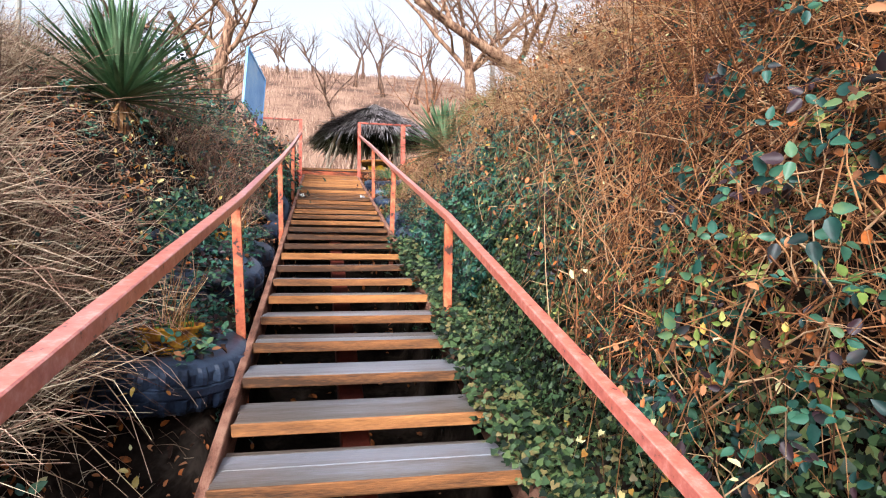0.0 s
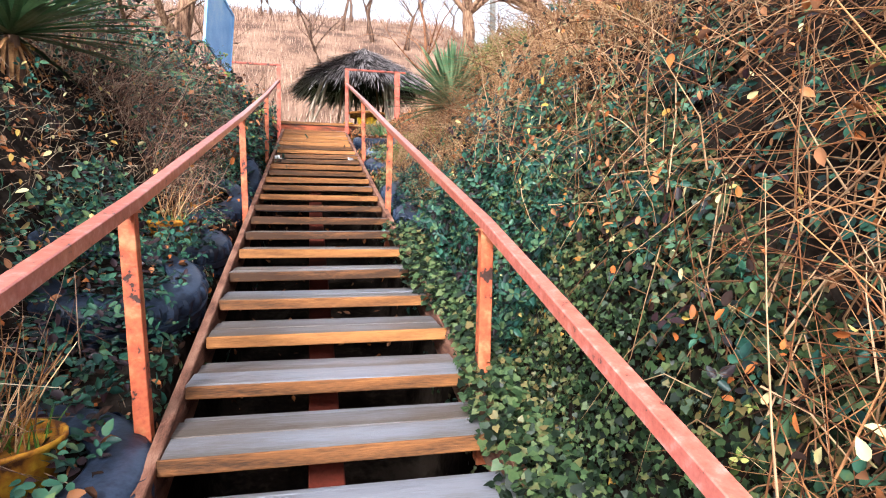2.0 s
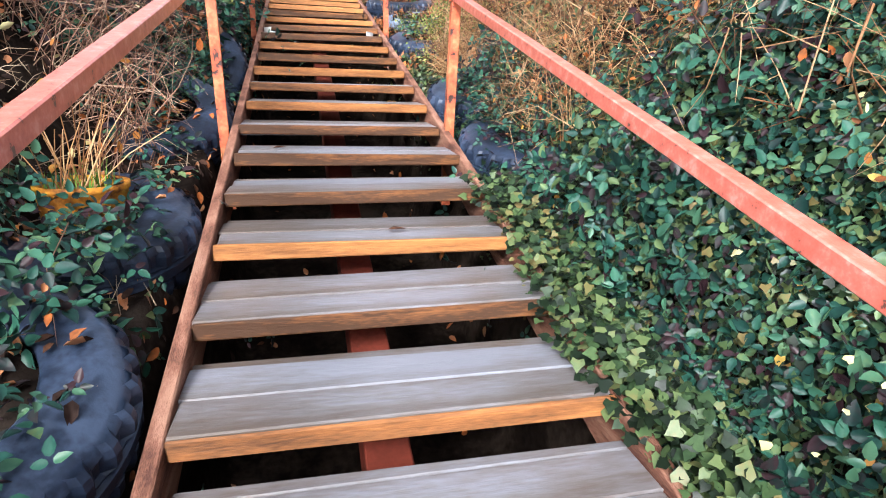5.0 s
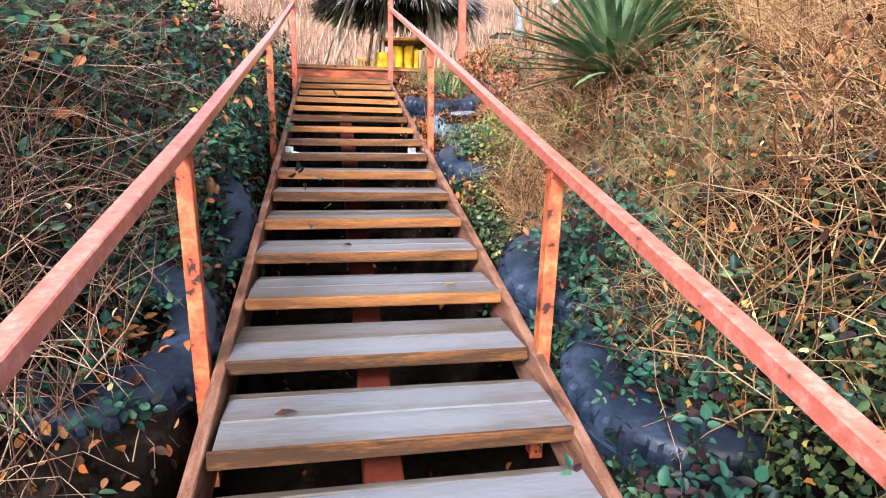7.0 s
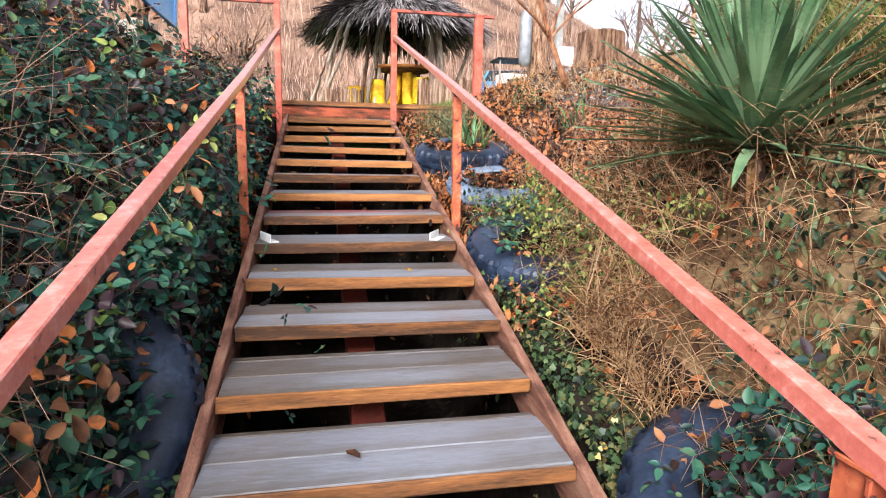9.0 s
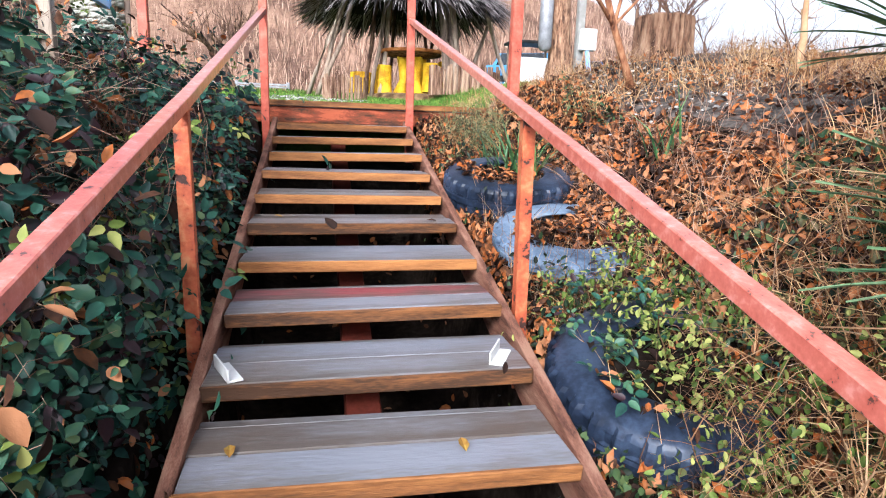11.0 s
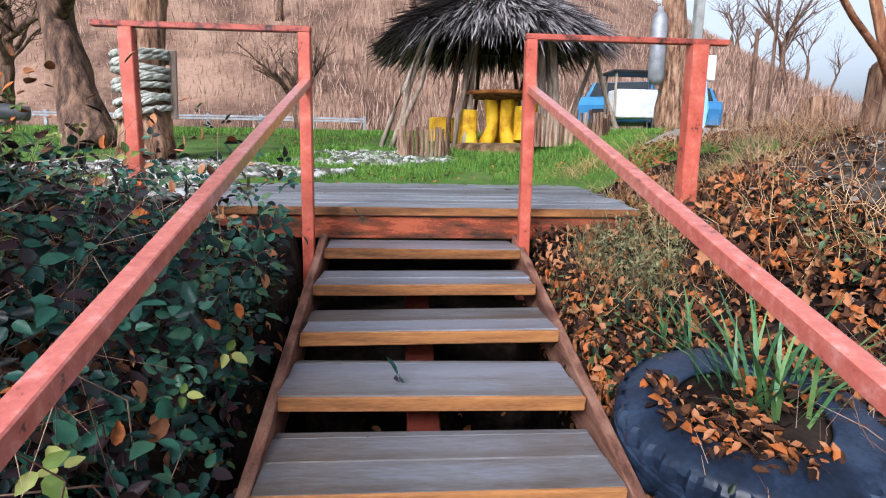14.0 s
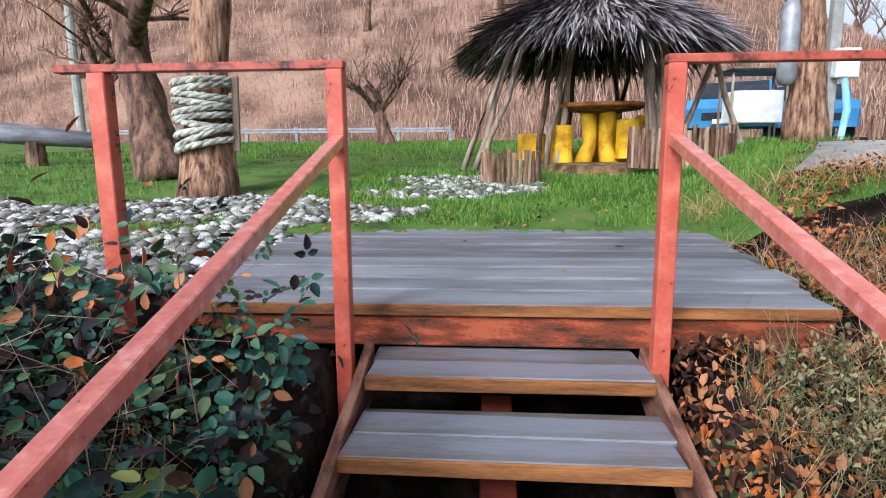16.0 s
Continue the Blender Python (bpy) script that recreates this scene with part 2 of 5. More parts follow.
def empty(name, x=0, y=0, z=0):
    ob = new(name)
    ob.location = (x, y, z)
    ob.empty_display_size = 0.1
    return ob


def box(bm, x0, x1, y0, y1, z0, z1, bevel=0.0, wobble=0.0, rng=random):
    got = bmesh.ops.create_cube(bm, size=1.0)["verts"]
    for v in got:
        v.co = Vector(((x0 + x1) / 2 + v.co.x * (x1 - x0), (y0 + y1) / 2 + v.co.y * (y1 - y0), (z0 + z1) / 2 + v.co.z * (z1 - z0)))
        if wobble:
            v.co += Vector((rng.uniform(-1, 1), rng.uniform(-1, 1), rng.uniform(-1, 1))) * wobble
    if bevel:
        edges = list({e for v in got for e in v.link_edges})
        bmesh.ops.bevel(bm, geom=edges, offset=bevel, segments=1, affect="EDGES")


def beam(bm, a, b, w, h, bevel=0.004):
    """A square bar from a to b, w wide and h high."""
    a, b = Vector(a), Vector(b)
    d = (b - a).normalized()
    up = Vector((0, 0, 1)) if abs(d.z) < 0.95 else Vector((0, 1, 0))
    side = d.cross(up).normalized()
    up = side.cross(d).normalized()
    vs = []
    for p in (a, b):
        for sx, sz in ((-1, -1), (1, -1), (1, 1), (-1, 1)):
            vs.append(bm.verts.new(p + side * sx * w / 2 + up * sz * h / 2))
    fs = [bm.faces.new([vs[i] for i in q]) for q in ((3, 2, 1, 0), (4, 5, 6, 7), (0, 1, 5, 4), (1, 2, 6, 5), (2, 3, 7, 6), (3, 0, 4, 7))]
    if bevel:
        bmesh.ops.bevel(bm, geom=list({e for f in fs for e in f.edges}), offset=bevel, segments=1, affect="EDGES")


def tube(bm, pts, radii, sides=8, cap=True):
    """A round tapered tube along pts."""
    rings = []
    pts = [Vector(p) for p in pts]
    for i, p in enumerate(pts):
        d = (pts[min(i + 1, len(pts) - 1)] - pts[max(i - 1, 0)]).normalized()
        up = Vector((0, 0, 1)) if abs(d.z) < 0.9 else Vector((1, 0, 0))
        s = d.cross(up).normalized()
        u = s.cross(d)
        rings.append([bm.verts.new(p + (s * math.cos(2 * math.pi * k / sides) + u * math.sin(2 * math.pi * k / sides)) * radii[i]) for k in range(sides)])
    for r0, r1 in zip(rings, rings[1:]):
        for k in range(sides):
            bm.faces.new((r0[k], r0[(k + 1) % sides], r1[(k + 1) % sides], r1[k]))
    if cap:
        bm.faces.new(rings[0][::-1])
        bm.faces.new(rings[-1])


def lathe(bm, profile, segs=24, wave=None):
    """Revolves (radius, z) pairs about z; wave(i_profile, i_seg) scales the radius."""
    rings = []
    for i, (r, z) in enumerate(profile):
        ring = []
        for k in range(segs):
            a = 2 * math.pi * k / segs
            q = r * (wave(i, k) if wave else 1)
            ring.append(bm.verts.new((q * math.cos(a), q * math.sin(a), z)))
        rings.append(ring)
    for r0, r1 in zip(rings, rings[1:]):
        for k in range(segs):
            bm.faces.new((r0[k], r0[(k + 1) % segs], r1[(k + 1) % segs], r1[k]))
    return rings


# ---- terrain ----
def stair_z(y):
    return 3.0 - 0.2432 * (12.0 - y)


LEFT_Y, LEFT_A = (-6, 2, 4, 5.2, 7, 8.5, 10, 12, 13.5, 16), (2.2, 2.2, 2.2, 1.75, 1.7, 1.4, 0.9, 0.2, 0.05, 0.0)
RIGHT_Y, RIGHT_A = (-6, 0, 3.4, 5.2, 6.3, 7, 8, 10, 11.5, 13, 16, 20, 26), (3.4, 3.4, 2.9, 2.6, 1.75, 1.65, 2.1, 1.05, 0.88, 0.62, 0.5, 0.25, 0.0)


def ground_np(x, y):
    """The height of the ground at arrays x, y."""
    x, y = np.asarray(x, float), np.asarray(y, float)
    low = 3.0 - 0.2432 * (12.0 - y) - 0.05
    far = 3.16 + 0.075 * np.clip(y - 13.4, 0, 7.1) + 0.035 * np.clip(y - 20.5, 0, 13)
    t = np.clip((y - 11.6) / 0.9, 0, 1)
    base = low * (1 - t) + far * t
    u = np.abs(x) - 0.56
    left = np.interp(y, LEFT_Y, LEFT_A) * (1 - np.exp(-np.clip(u - np.interp(y, (4.4, 5.2, 8, 9.5), (0.52, 0.40, 0.36, 0.1)), 0, None) / 1.0))
    right = np.interp(y, RIGHT_Y, RIGHT_A) * (1 - np.exp(-np.clip(u - np.interp(y, (1.5, 3.0, 4.8, 5.6, 6.4, 8, 9, 10.8, 12.0, 12.7), (0.02, 0.18, 0.22, 0.12, 0.30, 0.36, 0.45, 0.5, 0.5, 0.95)), 0, None) / 1.0))
    z = base + np.where(x < 0, left, right)
    under = np.where((np.abs(x) < 0.62) & (y < 12.3), -0.75 * np.clip((0.62 - np.abs(x)) / 0.12, 0, 1), 0)
    deck = np.where((np.abs(x) < 1.22) & (y > 12.22) & (y < 14.2), -0.5, 0)
    hollow = -0.38 * np.exp(-((x + 0.86) / 0.3) ** 2 - ((y - 3.2) / 0.55) ** 2)
    hill_h = 30 * (1 - np.clip((x / np.maximum(y, 1) - 0.22) / 0.5, 0, 1)) + 4
    hill = np.where(y > 36, hill_h * (1 - np.exp(-np.clip(y - 36, 0, None) / 42)), 0)
    return z + under + deck + hill + hollow


def ground_z(x, y):
    return float(ground_np(x, y))


def grid_mesh(name, xs, ys, material, rough=0.0, seed=3):
    gx, gy = np.meshgrid(xs, ys)
    gz = ground_np(gx, gy)
    if rough:
        r = np.random.RandomState(seed)
        gz = gz + r.uniform(-rough, rough, gz.shape)
    v = np.stack([gx.ravel(), gy.ravel(), gz.ravel()], 1)
    nx, ny = len(xs), len(ys)
    i = (np.arange(ny - 1)[:, None] * nx + np.arange(nx - 1)[None, :]).ravel()
    f = np.stack([i, i + 1, i + nx + 1, i + nx], 1)
    return raw_mesh(name, v, f, material, True)


xs = np.unique(np.concatenate([np.linspace(-400, -40, 25), np.linspace(-40, -6, 35), np.linspace(-6, -1.3, 40), np.linspace(-1.3, 1.3, 60), np.linspace(1.3, 6, 40), np.linspace(6, 40, 35), np.linspace(40, 400, 25)]))
ys = np.unique(np.concatenate([np.linspace(-300, -6, 20), np.linspace(-6, 16, 150), np.linspace(16, 40, 50), np.linspace(40, 160, 60), np.linspace(160, 900, 30)]))
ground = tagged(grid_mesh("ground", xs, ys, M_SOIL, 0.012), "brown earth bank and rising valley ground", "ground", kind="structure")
ground.data.materials.append(M_LAWN)
ground.data.materials.append(M_HILL)
ground.data.materials.append(M_MAT)
ground.data.materials.append(M_EARTH)
cent = np.zeros(len(ground.data.polygons) * 3)
ground.data.polygons.foreach_get("center", cent)
cent = cent.reshape(-1, 3)
idx = np.where((cent[:, 0] > 1.0) & (cent[:, 1] > 7.2 + 0.2 * np.sin(cent[:, 0] * 3)) & (cent[:, 1] < 8.9 + 0.2 * np.sin(cent[:, 0] * 4)), 3, 0)
wild = (cent[:, 1] < 13.8) & ((cent[:, 0] > 2.5 + 0.3 * np.sin(cent[:, 1] * 3)) | (cent[:, 0] < -2.7 + 0.3 * np.sin(cent[:, 1] * 2)))
idx = np.where(wild, 3, idx)
idx = np.where((cent[:, 0] > 1.75 + 0.2 * np.sin(cent[:, 1] * 5)) & (cent[:, 0] < 4.6 + 0.4 * np.sin(cent[:, 1] * 4)) & (cent[:, 1] > 9.6) & (cent[:, 1] < 13.2), 4, idx) + np.where(cent[:, 1] > 35, 2, np.where((cent[:, 1] > 14.0) & (cent[:, 0] < 0.5 * (cent[:, 1] - 9)), 1, 0))
ground.data.polygons.foreach_set("material_index", idx.astype(np.int32))


# ---- the stair ----
RUN, RISE, HALF = 0.37, 0.09, 0.478
stair = tagged(empty("staircase", 0, 12, 3), "open-riser outdoor stair of weathered boards with orange nosings", "staircase")
trng = random.Random(5)


def stringer(x, name="stringer"):
    bm = bmesh.new()
    a, b = Vector((x, 12.25, stair_z(12.25) - 0.045)), Vector((x, -1.5, stair_z(-1.5) - 0.045))
    beam(bm, a - stair.location, b - stair.location, 0.036, 0.17, 0.004)
    return part(name, bm, M_STRINGER, stair)


stringer(-HALF - 0.022)
stringer(HALF + 0.022)
bm = bmesh.new()
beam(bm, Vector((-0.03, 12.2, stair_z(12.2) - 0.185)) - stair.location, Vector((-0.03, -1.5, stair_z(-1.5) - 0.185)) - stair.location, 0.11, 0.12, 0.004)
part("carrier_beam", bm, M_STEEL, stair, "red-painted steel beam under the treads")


def board_mesh(name, w, d, h, material, seed):
    r = random.Random(seed)
    bm = bmesh.new()
    box(bm, -w / 2, w / 2, 0, d, 0, h, 0.004, 0.004, r)
    me = bpy.data.meshes.new(name)
    bm.to_mesh(me)
    bm.free()
    me.materials.append(material)
    return me


tread_boards = [[board_mesh("board", 2 * HALF, d, 0.045, M_TREAD, 11 * k + i) for i, d in enumerate((0.146, 0.138, 0.036))] for k in range(4)]
red_board = board_mesh("board", 2 * HALF, 0.138, 0.045, M_REDTREAD, 77)
nose_boards = [board_mesh("nosing", 2 * HALF + 0.004, 0.012, 0.047, M_NOSE, 70 + k) for k in range(4)]
for n in range(1, 38):
    y, z = 12.0 - RUN * (n - 1), 3.01 - RISE * (n - 1)
    tread = empty("tread", 0, y - 12, z - 3)
    tread.parent = stair
    yaw, lean, off = trng.uniform(-0.6, 0.6), trng.uniform(-0.5, 0.5), trng.uniform(-0.008, 0.008)
    if n == 2:
        yaw = -1.6
    tread.matrix_local = pose(off, y - 12, z - 3, 0, lean, yaw)
    fam = trng.randrange(4)
    y0 = 0.012
    for i, d in enumerate((0.146, 0.138, 0.036)):
        ob = new("board", red_board if n == 8 and i == 1 else tread_boards[fam][i])
        ob.parent = tread
        ob.matrix_local = pose(trng.uniform(-0.006, 0.006), y0, trng.uniform(-0.002, 0.002) - (0.004 if i == 2 else 0))
        y0 += d + 0.004
    ob = new("nosing", nose_boards[trng.randrange(4)])
    ob.parent = tread
    ob.matrix_local = pose(0, -0.001, -0.001)


# ---- railings ----
LEFT_RAIL = [(0.2, 0.945), (4.05, 1.768), (6.83, 2.455), (9.40, 3.108), (12.08, 3.835)]
RIGHT_RAIL = [(0.2, 0.495), (4.2, 1.715), (6.85, 2.413), (9.45, 3.116), (12.08, 3.835)]


def railing(side, nodes, posts, gate_x):
    rail = tagged(empty("railing", side * 0.6, nodes[-1][0], 2.9), "red-painted steel handrail on rusty square posts beside the stair", "railing")
    o = rail.location
    xs_ = [-0.562, -0.575, -0.556, -0.556, gate_x] if side < 0 else [0.530, 0.528, 0.530, 0.540, gate_x]
    for i in range(len(nodes) - 1):
        (ya, za), (yb, zb) = nodes[i], nodes[i + 1]
        bm = bmesh.new()
        a, b = Vector((xs_[i], ya, za)) - o, Vector((xs_[i + 1], yb, zb)) - o
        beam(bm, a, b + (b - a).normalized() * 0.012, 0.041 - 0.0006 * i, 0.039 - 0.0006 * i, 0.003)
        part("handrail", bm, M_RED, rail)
    for (y, z0, foot, head), (yn, zn) in zip(posts, nodes[1:]):
        bm = bmesh.new()
        a, b = Vector((foot, y - 0.005, z0)) - o, Vector((head, y, zn - 0.021)) - o
        beam(bm, a, b, 0.034, 0.056, 0.003)
        shift = Vector((0, -0.031, 0))
        beam(bm, a + shift, b + shift + Vector((0, 0, -0.008)), 0.045, 0.009, 0.002)
        part("post", bm, M_RUST, rail)
        bm = bmesh.new()
        box(bm, b.x - 0.026, b.x + 0.026, b.y - 0.04, b.y + 0.032, b.z - 0.011, b.z - 0.002, 0.002)
        part("cap_plate", bm, M_RUST, rail)
    return rail


railing(-1, LEFT_RAIL, [(4.05, 0.75, -0.535, -0.588), (6.83, 1.4, -0.538, -0.566), (9.40, 2.1, -0.560, -0.566)], -0.555)
railing(1, RIGHT_RAIL, [(4.2, 0.85, 0.517, 0.528), (6.84, 1.4, 0.510, 0.535), (9.45, 2.1, 0.562, 0.550)], 0.515)


def gate(side, x1, x2, w2, z2):
    g = tagged(empty("gate_rail", x1, 12.05, 2.9), "red-painted steel guard frame at the head of the stair", "railing")
    o = g.location
    for x, w, z0 in ((x1, 0.056, 2.78), (x2, w2, z2)):
        bm = bmesh.new()
        beam(bm, Vector((x, 12.10, z0)) - o, Vector((x, 12.10, 4.062)) - o, w, w, 0.004)
        part("post", bm, M_GATE, g)
    bm = bmesh.new()
    beam(bm, Vector((x1 - side * 0.03, 12.10, 4.076)) - o, Vector((x2 + side * 0.15, 12.10, 4.076)) - o, 0.045, 0.027, 0.003)
    part("top_bar", bm, M_RUSTBAR, g, "rust-blackened red top bar")


gate(-1, -0.56, -1.36, 0.062, 3.0)
gate(1, 0.515, 1.345, 0.08, 3.0)

# ---- deck ----
deck = tagged(empty("deck", 0, 12.3, 3.187), "low grey plank deck with a red-painted front beam", "deck")
drng = random.Random(9)
nb = 9
dw = 2.2 / nb
for i in range(nb):
    bm = bmesh.new()
    f = i / (nb - 1)
    x0, x1 = -1.25 - 0.22 * f + drng.uniform(-0.05, 0.05), 1.21 + 0.2 * f + drng.uniform(-0.05, 0.05)
    z = drng.uniform(-0.003, 0.003)
    box(bm, x0, x1, i * dw, (i + 1) * dw - 0.03, 0.0 + z, 0.045 + z, 0.004, 0.003, drng)
    part("plank", bm, M_DECK, deck)
bm = bmesh.new()
box(bm, -1.22, 1.2, -0.014, -0.002, 0.0, 0.043, 0.003)
part("edge_strip", bm, M_NOSE, deck)
bm = bmesh.new()
box(bm, -1.2, 1.2, 0.012, 0.11, -0.125, -0.004, 0.006, 0.004, drng)
part("front_beam", bm, M_BEAM, deck, "red paint peeling off a timber beam")
for x in (-1.1, 0.0, 1.1):
    bm = bmesh.new()
    box(bm, x - 0.06, x + 0.06, 0.13, 2.0, -0.13, -0.004, 0.004)
    part("joist", bm, M_STRINGER, deck)


# ---- small things on the treads ----
for x, y, a in ((-0.42, 9.12, 24), (0.40, 9.14, -28)):
    bm = bmesh.new()
    box(bm, -0.022, 0.022, -0.07, 0.07, 0.0, 0.006, 0.001)
    box(bm, -0.022, -0.016, -0.07, 0.07, 0.006, 0.04, 0.001)
    ob = link_bm("angle_bracket", bm, M_WHITE)
    ob.matrix_world = pose(x, y, 3.01 - RISE * 8 + 0.047, 0, 0, a)
    tagged(ob, "white-painted metal angle lying on a stair tread", "bracket", "white brackets on the tread")
lrng = random.Random(19)
for x, y, n in ((-0.38, 8.72, 10), (0.2, 8.75, 10), (-0.1, 7.6, 13), (0.3, 7.2, 14), (-0.3, 6.5, 16), (0.36, 10.1, 6), (-0.36, 10.2, 6), (0.1, 5.75, 18), (0.3, 12.9, 0), (-0.6, 13.1, 0), (0.7, 13.6, 0), (-0.2, 13.8, 0), (-0.9, 12.7, 0)):
    bm = bmesh.new()
    vs = [bm.verts.new((a * 0.05, b * 0.06, c * 0.05)) for a, b, c in ((0, -0.5, 0), (0.28, -0.1, 0.10), (0.2, 0.3, 0.14), (0, 0.6, 0.05), (-0.22, 0.3, 0.12), (-0.28, -0.1, 0.16))]
    bm.faces.new(vs[:4])
    bm.faces.new((vs[0], vs[3], vs[4], vs[5]))
    ob = link_bm("fallen_leaf", bm, lrng.choice((M_YELLEAF, M_DEADLEAF)))
    top = 3.01 - RISE * (n - 1) + 0.052 if n else 3.187 + 0.052
    if n:
        y = 12.0 - RUN * (n - 1) + lrng.uniform(0.06, 0.2)
    ob.matrix_world = pose(x, y, top, 0, 0, lrng.uniform(0, 360))
    tagged(ob, "single curled yellow-brown leaf lying on the boards", "leaf", "fallen leaves on the boards")


# ---- vegetation scatter ----
def frames(normal, spin, rng):
    """Rotation matrices (n, 3, 3) whose z is near the given normals."""
    n = normal / np.linalg.norm(normal, axis=1, keepdims=True)
    t = np.stack([np.cos(spin), np.sin(spin), np.zeros_like(spin)], 1)
    t = t - n * (t * n).sum(1, keepdims=True)
    t /= np.linalg.norm(t, axis=1, keepdims=True) + 1e-9
    b = np.cross(n, t)
    return np.stack([t, b, n], 2)


def scatter(name, tv, tf, pos, rot, size, material):
    tv, tf = np.asarray(tv, float), np.asarray(tf, int)
    v = np.einsum("nij,kj->nki", rot, tv) * size[:, None, None] + pos[:, None, :]
    f = tf[None] + (np.arange(len(pos)) * len(tv))[:, None, None]
    return raw_mesh(name, v.reshape(-1, 3), f.reshape(-1, tf.shape[1]), material)


IVY_V = [(0, 0.06, 0), (0.34, -0.06, 0.06), (0.47, 0.30, 0.04), (0.29, 0.52, 0.08), (0, 0.94, -0.08), (-0.29, 0.52, 0.08), (-0.47, 0.30, 0.04), (-0.34, -0.06, 0.06)]
IVY_F = [(0, 1, 2, 3), (0, 3, 4, 5), (0, 5, 6, 7)]
CURL_V = [(0, 0, 0.1), (0.26, 0.25, 0.22), (0.2, 0.66, 0.26), (0, 1.0, 0.02), (-0.24, 0.6, 0.2), (-0.22, 0.25, 0.3), (0, 0.45, 0)]
CURL_F = [(0, 1, 6), (1, 2, 6), (2, 3, 6), (3, 4, 6), (4, 5, 6), (5, 0, 6)]
OVAL_V = [(0, 0, 0), (0.19, 0.14, 0.06), (0.29, 0.42, 0.09), (0.20, 0.76, 0.05), (0, 1.04, -0.08), (-0.20, 0.76, 0.08), (-0.29, 0.42, 0.06), (-0.19, 0.14, 0.03)]
OVAL_F = [(0, 1, 2, 3, 4), (0, 4, 5, 6, 7)]


def slope_normal(x, y):
    e = 0.05
    dx = (ground_np(x + e, y) - ground_np(x - e, y)) / (2 * e)
    dy = (ground_np(x, y + e) - ground_np(x, y - e)) / (2 * e)
    n = np.stack([-dx, -dy, np.ones_like(dx)], 1)
    return n / np.linalg.norm(n, axis=1, keepdims=True)


def clump(x, y, scale, seed):
    """Smooth pseudo-noise in 0..1 to bunch plants together."""
    r = np.random.RandomState(seed)
    v = np.zeros_like(x)
    for k in range(6):
        a, p = r.uniform(0, 6.28), r.uniform(0, 6.28)
        q = scale * r.uniform(0.6, 1.8)
        v += np.sin((x * np.cos(a) + y * np.sin(a)) * q + p)
    return 0.5 + v / 6.0


CLEAR = [(-1.55, 5.2, 0.75, 1.5), (1.28, 7.55, 0.42, 0.8), (-0.84, 3.3, 0.3, 0.7), (-1.13, 10.0, 0.2, 0.45)]


def spread_out(x, y, r, clear):
    """Keeps as many points per area of the slope itself, and none in front of the yuccas."""
    ok = r.uniform(0, 1, len(x)) < 1.0 / np.maximum(slope_normal(x, y)[:, 2], 0.3) / 3.3
    if clear:
        for cx, cy, rx, ry in CLEAR:
            ok &= ((x - cx) / rx) ** 2 + ((y - cy) / ry) ** 2 > 1
    return x[ok], y[ok]


def trifoliate():
    """Three folded leaflets on one stalk, as vertices and faces."""
    tv, tf = [], []
    for a, s, q in ((0, 0.62, 0.38), (80, 0.5, 0.26), (-80, 0.5, 0.26)):
        c, d = math.cos(math.radians(a)), math.sin(math.radians(a))
        k = len(tv)
        half = ((0.20, 0.09, 0.06), (0.32, 0.38, 0.09), (0.20, 0.76, 0.05))
        for u, v, w in ((0, 0, 0), *half, (0, 1.04, -0.10), *((-u, v, w) for u, v, w in reversed(half))):
            u, v = u * s, v * s + 0.06
            tv.append((u * c + v * d, q - u * d + v * c, w * s + (0.0 if a == 0 else -0.02)))
        tf += [(k, k + 1, k + 2, k + 3, k + 4), (k, k + 4, k + 5, k + 6, k + 7)]
    return tv, tf


BRAM_V, BRAM_F = trifoliate()


def leaves(name, n, xr, yr, lift, size, material, seed, keep=None, tv=IVY_V, tf=IVY_F, tilt=0.6, label="", category="foliage"):
    r = np.random.RandomState(seed)
    x, y = r.uniform(*xr, n), r.uniform(*yr, n)
    if keep is not None:
        ok = keep(x, y, r)
        x, y = x[ok], y[ok]
    x, y = spread_out(x, y, r, lift > 0.3)
    m = len(x)
    nrm = slope_normal(x, y)
    h = r.uniform(0, 1, m) ** 1.2 * lift * (0.35 + clump(x, y, 3.0, seed + 1))
    pos = np.stack([x, y, ground_np(x, y)], 1) + nrm * h[:, None]
    if lift > 0.1:
        ok = (np.abs(pos[:, 0]) > 0.585) | (r.uniform(0, 1, m) < 0.03)
        pos, nrm = pos[ok], nrm[ok]
        m = len(pos)
    nrm = nrm + r.normal(0, tilt, (m, 3)) + np.array([0, -0.25, 0.1])
    ob = scatter(name, tv, tf, pos, frames(nrm, r.uniform(0, 6.28, m), r), r.uniform(*size, m), material)
    return tagged(ob, label, category, kind="stuff")


